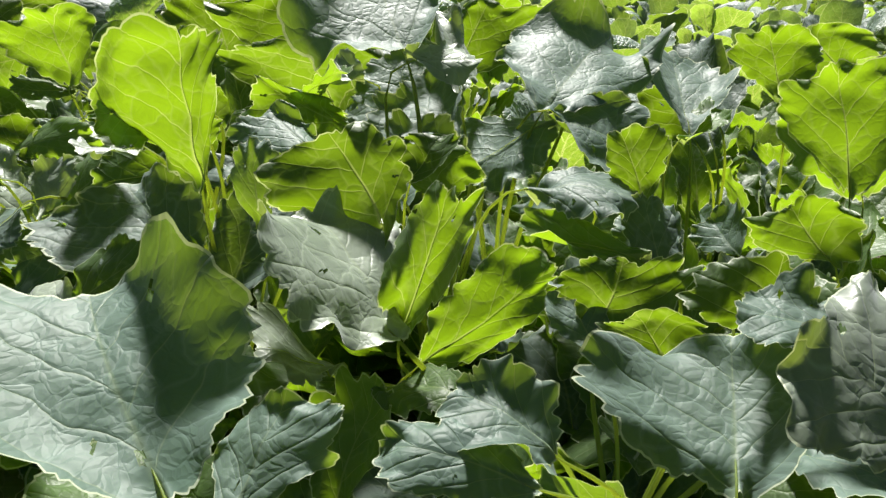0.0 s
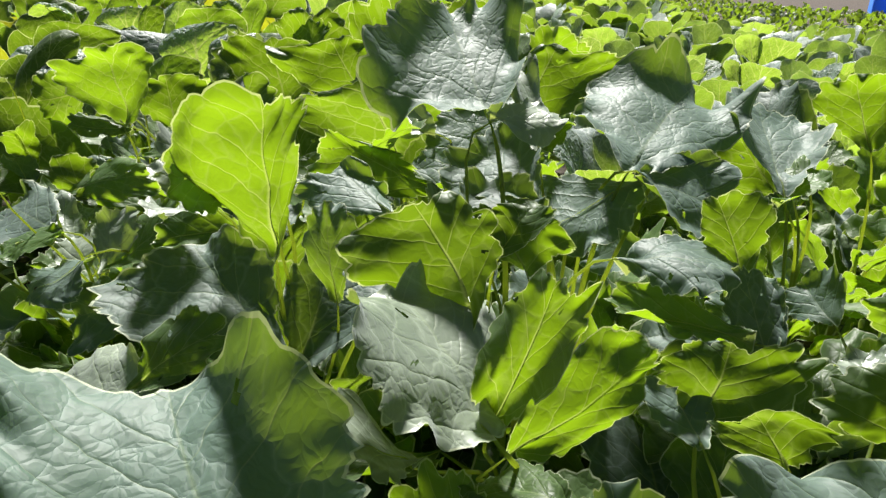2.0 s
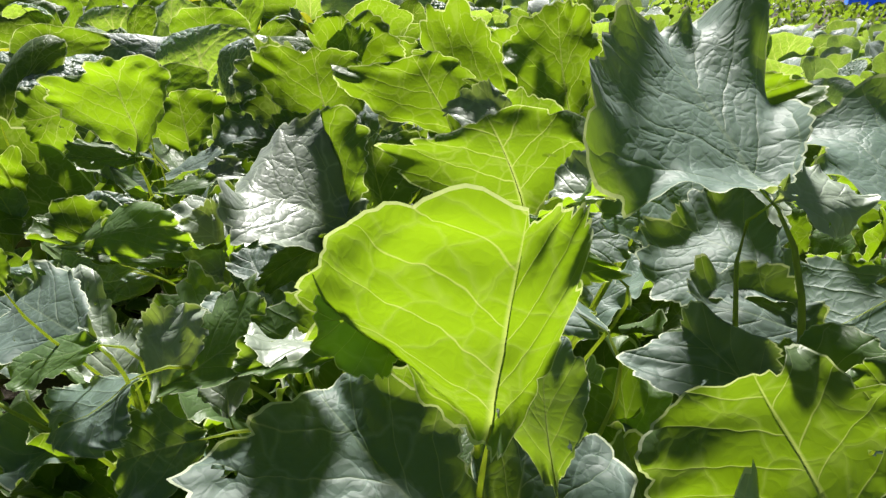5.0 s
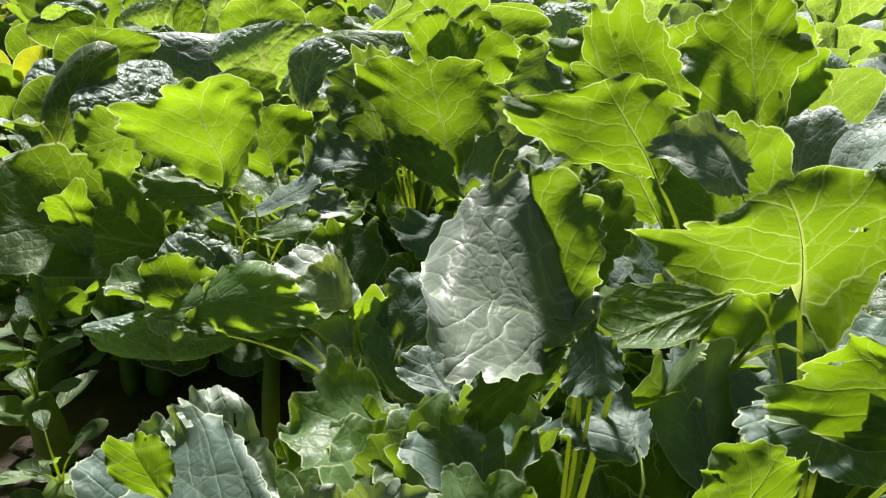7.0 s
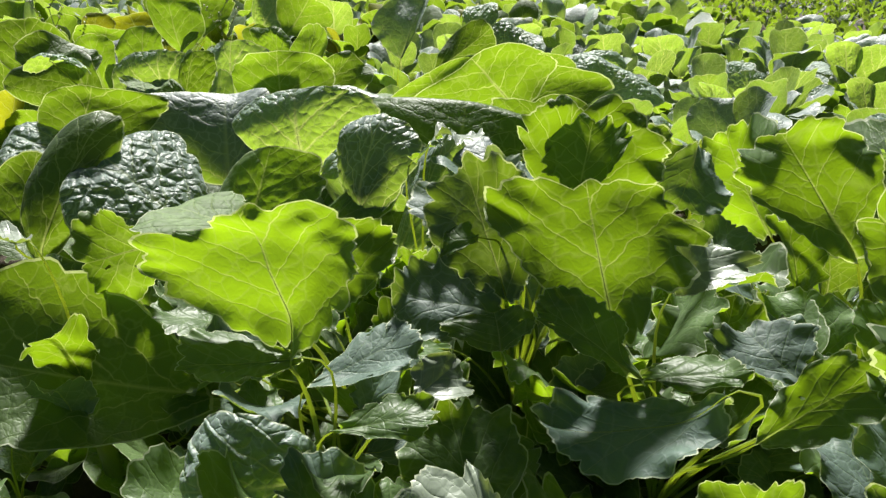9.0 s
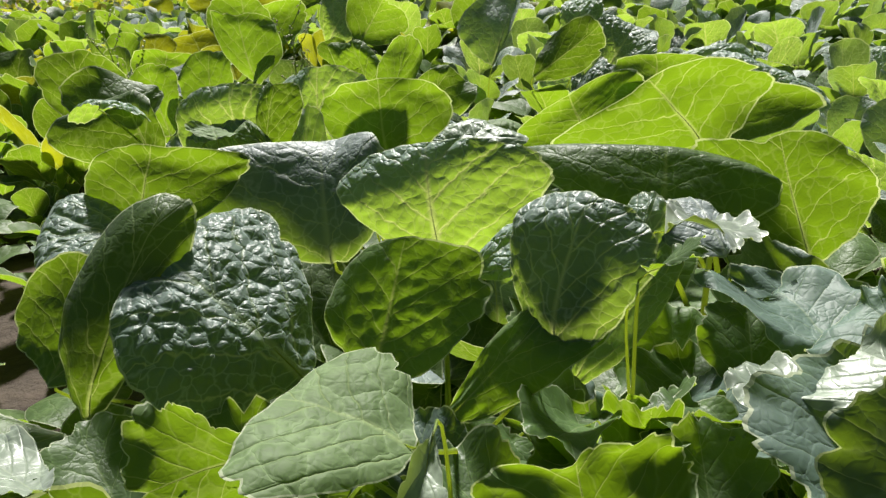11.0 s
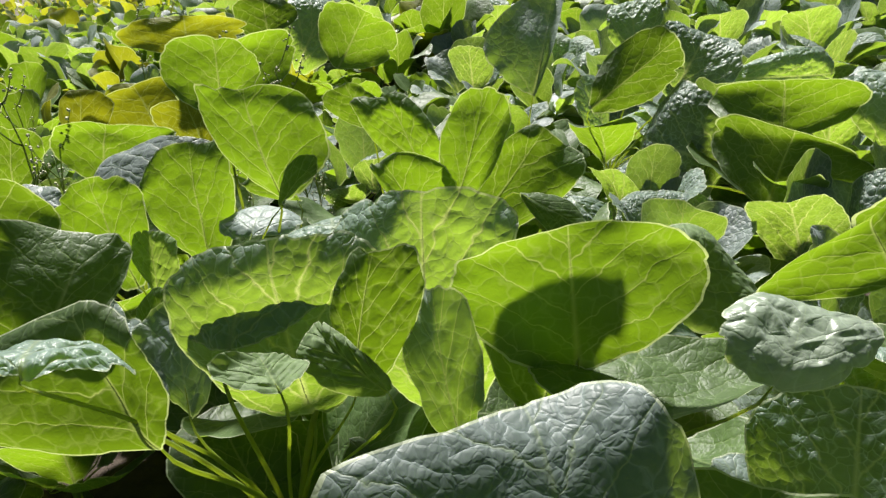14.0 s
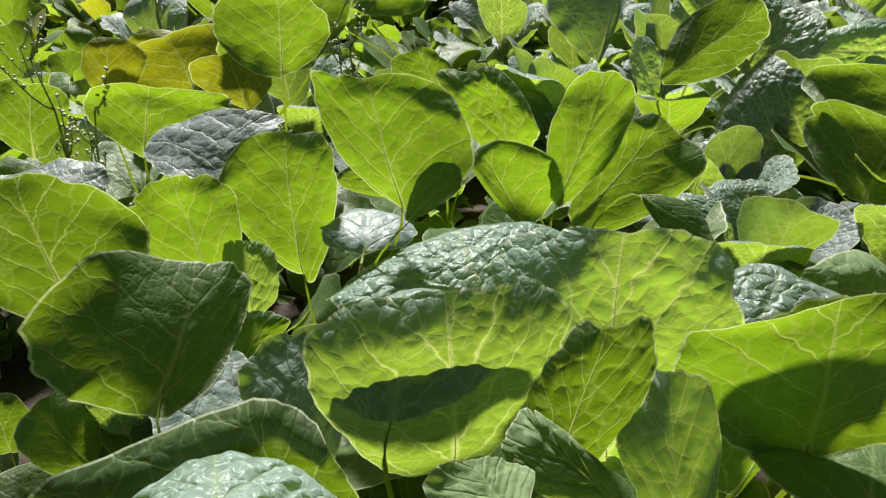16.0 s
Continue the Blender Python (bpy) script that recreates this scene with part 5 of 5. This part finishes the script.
def flower_stalk(x, y, height, seed):
    """A thin branched stalk gone to flower, with small pale buds."""
    rnd = random.Random(seed)
    ob = tagged(new("flower_stalk"), "thin pale flowering stalk with many small buds", "flower stalk", "flowering stalks")
    ob.location = (x, y, 0)
    lean = (rnd.uniform(-0.03, 0.03), rnd.uniform(-0.03, 0.03))
    zs = np.linspace(0, height, 9)
    main = np.stack([lean[0] * (zs / height) ** 2 + 0.004 * np.sin(zs * 30), lean[1] * (zs / height) ** 2, zs], -1)
    pieces = [tube(main, np.linspace(0.0034, 0.0012, 9), 5)]
    tips = [main[-1]]
    for i in range(9):
        k = 3 + i * 5 // 8
        a = i * 2.4 + rnd.uniform(-0.3, 0.3)
        L = rnd.uniform(0.04, 0.09)
        s = np.linspace(0, 1, 6)[:, None]
        out = np.array([math.cos(a), math.sin(a), 0.0])
        line = main[k] + out * L * 0.6 * s + np.array([0, 0, L]) * s ** 1.5
        pieces.append(tube(line, np.linspace(0.0016, 0.0007, 6), 4))
        tips += [line[3], line[4], line[5]]
    part("stalk", mesh("stalk", pieces, STALK), ob)
    bits = []
    for c in tips:
        for _ in range(3):
            bm = bmesh.new()
            bmesh.ops.create_icosphere(bm, subdivisions=1, radius=rnd.uniform(0.0018, 0.0034))
            o = np.array([rnd.gauss(0, 0.004) for _ in range(3)])
            bits.append((np.array([v.co for v in bm.verts]) + c + o, [tuple(v.index for v in f.verts) for f in bm.faces]))
            bm.free()
    tagged(part("flower_head", mesh("flower_head", bits, BUD), ob, "small cream buds"), kind="stuff")


for spot in ((-0.82, 1.02, 1.0, 3), (-0.72, 0.90, 0.8, 4), (-0.90, 1.16, 0.9, 5), (-0.66, 0.70, 0.6, 6), (-0.76, 1.20, 0.75, 7), (-1.02, 1.30, 1.0, 8)):
    weed(*spot)
for spot in ((-1.52, 2.45, 0.54, 1), (-1.53, 2.48, 0.46, 2), (-1.16, 2.72, 0.51, 3), (-1.14, 2.76, 0.47, 4), (-1.33, 2.75, 0.49, 5), (-1.69, 3.30, 0.57, 6), (-1.84, 3.00, 0.45, 7)):
    flower_stalk(*spot)


def stones():
    rnd = random.Random(12)
    for i in range(26):
        bm = bmesh.new()
        bmesh.ops.create_icosphere(bm, subdivisions=2, radius=rnd.uniform(0.006, 0.018))
        for v in bm.verts:
            v.co *= 1 + 0.25 * noise.noise(v.co * 90 + Vector((i, 0, 0)))
            v.co.z *= 0.6
        me = bpy.data.meshes.new("soil_clod")
        bm.to_mesh(me)
        bm.free()
        me.materials.append(SOIL)
        ob = tagged(new("soil_clod", me), "rough brown clod of dry soil on the ground", "soil clod", "clods on the bare strip")
        ob.location = (rnd.uniform(-0.9, -0.5), rnd.uniform(0.3, 1.2), 0.004)


stones()


def far_sheet():
    """The blue sheet far off at the field's edge."""
    for name, x0, x1, y, z0, z1, mat, label in (("blue_tarpaulin", 6.3, 16.0, 13.0, 0.0, 1.3, TARP, "bright blue plastic sheet fence at the field edge"),):
        n = 60
        xs = np.linspace(x0, x1, n)
        front = y + 0.06 * np.sin(xs * 3.1) + 0.03 * np.sin(xs * 7.7)
        top = z1 + 0.04 * np.sin(xs * 1.7)
        pts = np.concatenate([np.stack([xs, front, np.full(n, z0)], -1), np.stack([xs, front, top], -1),
                              np.stack([xs, front + 0.12, top], -1), np.stack([xs, front + 0.12, np.full(n, z0)], -1)])
        faces = []
        for r in range(3):
            faces += [(r * n + i, r * n + i + 1, (r + 1) * n + i + 1, (r + 1) * n + i) for i in range(n - 1)]
        tagged(new(name, mesh(name, [(pts, faces)], mat)), label, "fence")


far_sheet()


# ---- the rest of the crop ----
def scatter(kind, rnd):
    """The leaves of one plant by chance: base, tip, width, upper side, style, curl, fold."""
    made = []
    n = 9 if kind == "m" else 10
    for i in range(n):
        a = i * 2.4 + rnd.uniform(-0.4, 0.4)
        if kind == "m":
            el = radians(rnd.uniform(40, 85))
            z0 = rnd.uniform(0.08, 0.30)
            out = 0.05 + 0.10 * (1 - z0 / 0.4)
            L = rnd.uniform(0.11, 0.18)
            style, ratio = rnd.choice("mmmmb"), rnd.uniform(0.7, 0.95)
        else:
            el = radians(20 + 6 * i + rnd.uniform(-8, 8))
            z0 = 0.08 + 0.014 * i
            out = 0.08
            L = rnd.uniform(0.19, 0.27)
            style, ratio = rnd.choice({"c": "ssrrr", "y": "yrrr", "g": "sscc"}[kind]), rnd.uniform(0.75, 1.05)
        b = Vector((out * math.cos(a), out * math.sin(a), z0))
        d = Vector((math.cos(a) * math.cos(el), math.sin(a) * math.cos(el), math.sin(el)))
        up = Vector((-math.cos(a) * math.sin(el), -math.sin(a) * math.sin(el), math.cos(el)))
        up = Matrix.Rotation(rnd.uniform(-0.5, 0.5), 3, d) @ up
        made.append((b, b + L * d, L * ratio, up, style, rnd.uniform(0.2, 1.1), rnd.uniform(-0.05, 0.35)))
    return made


def proto(kind, seed):
    """A whole plant of chance shape at the origin."""
    p = plant("mustard_plant", 0, 0, 0.12, *MUSTARD) if kind == "m" else plant("cabbage_plant", 0, 0, 0.08, *CABBAGE)
    for i, row in enumerate(scatter(kind, random.Random(seed))):
        leaf(p, *row, fine=0.55, seed=seed * 31 + i, whole=True)
    return p


HERO_PLANTS = [o for o in scene.collection.objects if o.name.split(".")[0] in ("mustard_plant", "cabbage_plant")]
HEROES = [(o.location.x, o.location.y) for o in HERO_PLANTS]
PROTO = {k: [proto(k, s + 50) for s in range(7)] for k in "mcyg"}


def crop():
    rnd = random.Random(4)
    used = {k: 0 for k in PROTO}
    spots = []

    def put(k, x, y, s, tilt=6):
        m = pose(x, y, 0, rnd.uniform(-tilt, tilt), rnd.uniform(-tilt, tilt), rnd.uniform(0, 360)) @ Matrix.Diagonal((s, s, s, 1))
        src = PROTO[k][used[k] % 7]
        if used[k] < 7:
            src.matrix_basis = m
        else:
            copy_thing(src, m)
        used[k] += 1

    def way(y):
        return 0.05 - 0.70 * y

    # low growth under and between the tall plants
    for j in range(15):
        for i in range(-9, 10):
            x, y = -0.3 + i * 0.19 + rnd.uniform(-0.05, 0.05), 0.12 + j * 0.19 + rnd.uniform(-0.05, 0.05)
            x -= 0.55 * max(0, y - 0.4) * 0.6
            if bare(x, y) or min(math.hypot(x - a, y - b) for a, b in HEROES) > 0.34:
                continue
            if y < 0.2 and abs(x - 0.05) < 0.35:
                continue
            if rnd.random() < (0.4 if garden(x, y) else 0.8):
                continue
            put("m" if garden(x, y) else "c", x, y, rnd.uniform(0.55, 0.70) * (1.0 if garden(x, y) else 0.75))
    # the plants round them, as far as they can be told apart
    step = 0.31
    for j in range(18):
        for i in range(-16, 17):
            y = -0.35 + j * step + rnd.uniform(-0.08, 0.08)
            x = -0.4 + (i + 0.5 * (j % 2)) * step + rnd.uniform(-0.08, 0.08)
            if abs(x + 0.3) > 0.75 + 0.72 * max(y, 0) or y < -0.4 or bare(x, y):
                continue
            if min(math.hypot(x - a, y - b) for a, b in HEROES) < (0.19 if x > way(y) + 0.36 else 0.30) or (abs(x - way(y)) < 0.36 and y < 1.9):
                continue
            k = "m" if garden(x, y) else rnd.choice("cgggg" if x > -0.75 and y > 2.2 else "cccg")
            if k != "m" and x < -0.9 and y > 2.4 and rnd.random() < 0.4:
                k = "y"
            put(k, x, y, rnd.uniform(0.85, 1.1) * (1.0 if k == "m" or y > 3.3 else 0.85))
    for x, y, s in ((0.42, 0.58, 0.95), (0.34, 0.60, 0.8), (0.52, 0.76, 1.0), (0.60, 0.56, 0.95), (0.40, 0.42, 0.75), (0.55, 0.95, 1.0),
                    (0.13, 0.54, 0.7), (0.27, 0.56, 0.75), (0.20, 0.76, 0.8), (0.34, 0.92, 0.85), (0.08, 0.72, 0.7), (-0.12, 0.62, 0.65),
                    (0.68, 1.56, 0.95), (0.72, 1.38, 0.95), (0.50, 1.36, 0.9), (0.62, 1.18, 0.9), (0.06, 1.50, 0.8)):
        put("m", x, y, s)
    for x, y, s in ((-1.12, 1.30, 0.85), (-0.93, 1.27, 0.7), (-1.30, 1.05, 0.8), (-0.05, 2.70, 0.75), (-0.22, 2.92, 0.75)):
        put("c", x, y, s)


def garden(x, y):
    """Where the mustard grows."""
    return y < 1.4 and x > -0.40 - 0.12 * y or (x > 0.25 and y < 1.6)


def bare(x, y):
    """Where the soil lies open: a strip beside the mustard bed."""
    return -0.95 < x < -0.45 and 0.2 < y < 1.15


crop()


def undergrowth():
    """The low leaves that close the canopy from below."""
    rnd = random.Random(21)
    bins = {}
    for _ in range(4600):
        y = 5.2 * rnd.random() ** 0.75
        x = -0.25 - 0.35 * min(y, 2.0) + rnd.uniform(-1, 1) * (0.55 + 0.75 * y)
        z = rnd.uniform(0.01, 0.09) * (1.0 if y < 1.4 else 1.1)
        if y < 2.6 and rnd.random() < (0.5 if garden(x, y) else 0.65):
            continue
        if bare(x, y) and (z > 0.07 or rnd.random() < 0.9) or (y < 0.22 and z > 0.2):
            continue
        mus = garden(x, y)
        L = rnd.uniform(0.06, 0.13) * (1.0 if mus else 1.35)
        a, el = rnd.uniform(0, 6.28), radians(rnd.uniform(-15, 60))
        b = Vector((x, y, z))
        d = Vector((math.cos(a) * math.cos(el), math.sin(a) * math.cos(el), math.sin(el)))
        up = Vector((-math.cos(a) * math.sin(el), -math.sin(a) * math.sin(el), math.cos(el)))
        style = "m" if mus else "r"
        X = d.cross(up).normalized()
        fr = np.array([X, d, X.cross(d)])
        bl = Blade(L, L * rnd.uniform(0.7, 1.0), SHAPE["m" if mus else "r"][0], rnd.uniform(0.2, 1.0), rnd.uniform(0, 0.3), rnd.randrange(9999), 0.0, plain=True)
        pts, faces, uv = bl.grid(30 if y < 2.2 else 14, 4 if y < 2.2 else 3)
        bins.setdefault(style, []).append((pts @ fr + np.array(b), faces, uv, bl.rim, bl.net))
    for style, rows in bins.items():
        me = mesh("low_leaves", [row[:2] for row in rows], LOOK[style], *(np.concatenate([row[i] for row in rows]) for i in (2, 3, 4)))
        tagged(new("low_leaves", me), "shaded low green leaves crowded over the soil", "undergrowth", kind="stuff")


undergrowth()


def lower_leaves():
    """Further leaves, lower down, on the plants along the way."""
    rnd = random.Random(33)
    for p in HERO_PLANTS:
        mus = p.name.startswith("mustard")
        for i in range(10 if mus else 6):
            a = rnd.uniform(0, 6.28)
            el = radians(rnd.uniform(0, 50))
            z = rnd.uniform(0.08, 0.20) if mus else rnd.uniform(0.08, 0.2)
            out = rnd.uniform(0.03, 0.14)
            L = rnd.uniform(0.10, 0.16) if mus else rnd.uniform(0.15, 0.2)
            b = Vector((p.location.x + out * math.cos(a), p.location.y + out * math.sin(a), z))
            d = Vector((math.cos(a) * math.cos(el), math.sin(a) * math.cos(el), math.sin(el)))
            up = Vector((-math.cos(a) * math.sin(el), -math.sin(a) * math.sin(el), math.cos(el)))
            if b.x < -0.42 and 0.55 < b.y < 1.2:
                continue
            leaf(p, b, b + L * d, L * rnd.uniform(0.7, 1.0), up, "m" if mus else "r", rnd.uniform(0.2, 1.0), rnd.uniform(0, 0.3), 0.6, whole=True, seed=7000 + i + 10 * len(p.children))


lower_leaves()


def middle_leaves():
    """Small leaves half way up the mustard, which hide the stalks."""
    rnd = random.Random(61)
    for p in HERO_PLANTS:
        if not p.name.startswith("mustard"):
            continue
        for i in range(11):
            a = rnd.uniform(0, 6.28)
            el = radians(rnd.uniform(10, 70))
            out, L = rnd.uniform(0.02, 0.09), rnd.uniform(0.06, 0.11)
            b = Vector((p.location.x + out * math.cos(a), p.location.y + 0.03 + out * math.sin(a), rnd.uniform(0.18, 0.28)))
            d = Vector((math.cos(a) * math.cos(el), math.sin(a) * math.cos(el), math.sin(el)))
            up = Vector((-math.cos(a) * math.sin(el), -math.sin(a) * math.sin(el), math.cos(el)))
            leaf(p, b, b + L * d, L * rnd.uniform(0.7, 1.0), up, rnd.choice("mmb"), rnd.uniform(0.2, 1.0), rnd.uniform(0, 0.3), 0.6, whole=True, seed=9000 + i + 13 * len(p.children))


middle_leaves()


def far_crop():
    """Leaves of the field behind, too many and too far to tell one plant from the next."""
    rnd = random.Random(9)
    bins = {}
    # the bed goes on to both sides and behind
    for j in range(24):
        for i in range(36):
            x, yy = -6.3 + 0.34 * (i + rnd.random()), -2.6 + 0.34 * (j + rnd.random())
            if yy > 5.2 or abs(x + 0.3) < 0.95 + 0.72 * max(yy, 0) and yy > -0.5:
                continue
            rot = np.array(Matrix.Rotation(rnd.uniform(0, 6.28), 3, "Z"))
            for b, tip, w, up, style, curl, fold in scatter("m" if x > 0 else "c", rnd):
                Y = (tip - b).normalized()
                X = Y.cross(up).normalized()
                bl = Blade((tip - b).length, w, SHAPE[style][0], curl, fold, rnd.randrange(9999), 0.0, plain=True)
                pts, faces, uv = bl.grid(11, 2)
                pts = (pts @ np.array([X, Y, X.cross(Y)]) + np.array(b)) @ rot.T + np.array([x, yy, 0.0])
                bins.setdefault(style, []).append((pts, faces, uv, bl.rim, bl.net))
    for j in range(60):
        y = 5.0 + 0.30 * j * (1 + 0.02 * j)
        step = 0.30 * (1 + 0.02 * j)
        half = max(6.0, 1.2 + 0.75 * y)
        n = int((3 if y > 6 else 2) * half / step)
        for i in range(n):
            x = -half - 0.3 + (i + rnd.random()) * 2 * half / n
            yy = y + rnd.uniform(-0.15, 0.15)
            if open_land(x, yy) or yy > 12.7 and x > 5.8:
                continue
            small = x > 0.4 * yy - 1.2 or yy > 8
            k = "m" if small else rnd.choice("ccgcgy")
            s = rnd.uniform(0.8, 1.1) * (0.58 if small else 1)
            base = np.array([x, yy, 0.0])
            turn = rnd.uniform(0, 6.28)
            rot = np.array(Matrix.Rotation(turn, 3, "Z"))
            for b, tip, w, up, style, curl, fold in scatter(k, rnd)[:: 1 if j < 25 else 2]:
                Y = (tip - b).normalized()
                X = Y.cross(up).normalized()
                fr = np.array([X, Y, X.cross(Y)])
                bl = Blade((tip - b).length, w, SHAPE[style][0], curl, fold, rnd.randrange(9999), 0.0, plain=True)
                pts, faces, uv = bl.grid(14 if j < 20 else 9, 3 if j < 20 else 2)
                pts = ((pts @ fr + np.array(b)) * s) @ rot.T + base
                bins.setdefault(style, []).append((pts, faces, uv, bl.rim, bl.net))
    # sparse weeds on the dry land
    for i in range(1800):
        yy = 10.5 + 16 * rnd.random() ** 1.5
        x, L = -4.6 - 0.3 * (yy - 10.5) - 12 * rnd.random() ** 1.6, rnd.uniform(0.15, 0.4)
        bl = Blade(L, 0.6 * L, 1.0, 0.6, 0.2, i, 0.0, plain=True)
        pts, faces, uv = bl.grid(9, 2)
        turn = np.array(Euler((rnd.uniform(0.3, 1.5), rnd.uniform(-0.5, 0.5), rnd.uniform(-3, 3))).to_matrix())
        bins.setdefault(rnd.choice("my"), []).append((pts @ turn.T + np.array([x, yy, 0.01]), faces, uv, bl.rim, bl.net))
    # a hedge that closes the field
    for i in range(520):
        x, yy, z = rnd.uniform(-14, 40), rnd.uniform(40, 44), rnd.uniform(0.0, 2.2)
        bl = Blade(0.9, 0.8, 1.0, 0.6, 0.2, i, 0.0, plain=True)
        pts, faces, uv = bl.grid(9, 2)
        turn = np.array(Euler((rnd.uniform(0.6, 1.8), rnd.uniform(-0.6, 0.6), rnd.uniform(-0.8, 0.8))).to_matrix())
        bins.setdefault("m", []).append((pts @ turn.T + np.array([x, yy, z]), faces, uv, bl.rim, bl.net))
    for style, rows in bins.items():
        me = mesh("far_crop_leaves", [row[:2] for row in rows], LOOK[style], *(np.concatenate([row[i] for row in rows]) for i in (2, 3, 4)))
        tagged(new("far_crop_leaves", me), "dense green crop leaves filling the field behind", "crop", kind="stuff")


def open_land(x, y):
    """The dry bare land beyond the crop."""
    return y > 10.5 and x < -4.6 - 0.3 * (y - 10.5)


far_crop()


def dry_land():
    pts = [(-4.6, 10.5, 0.006), (-12.3, 36.0, 0.006), (-90.0, 90.0, 0.006), (-90.0, 10.5, 0.006)]
    tagged(new("path", mesh("path", [(np.array(pts), [(0, 1, 2, 3)])], DRY)), "pale dry trodden earth beyond the crop", "path", kind="structure")


dry_land()
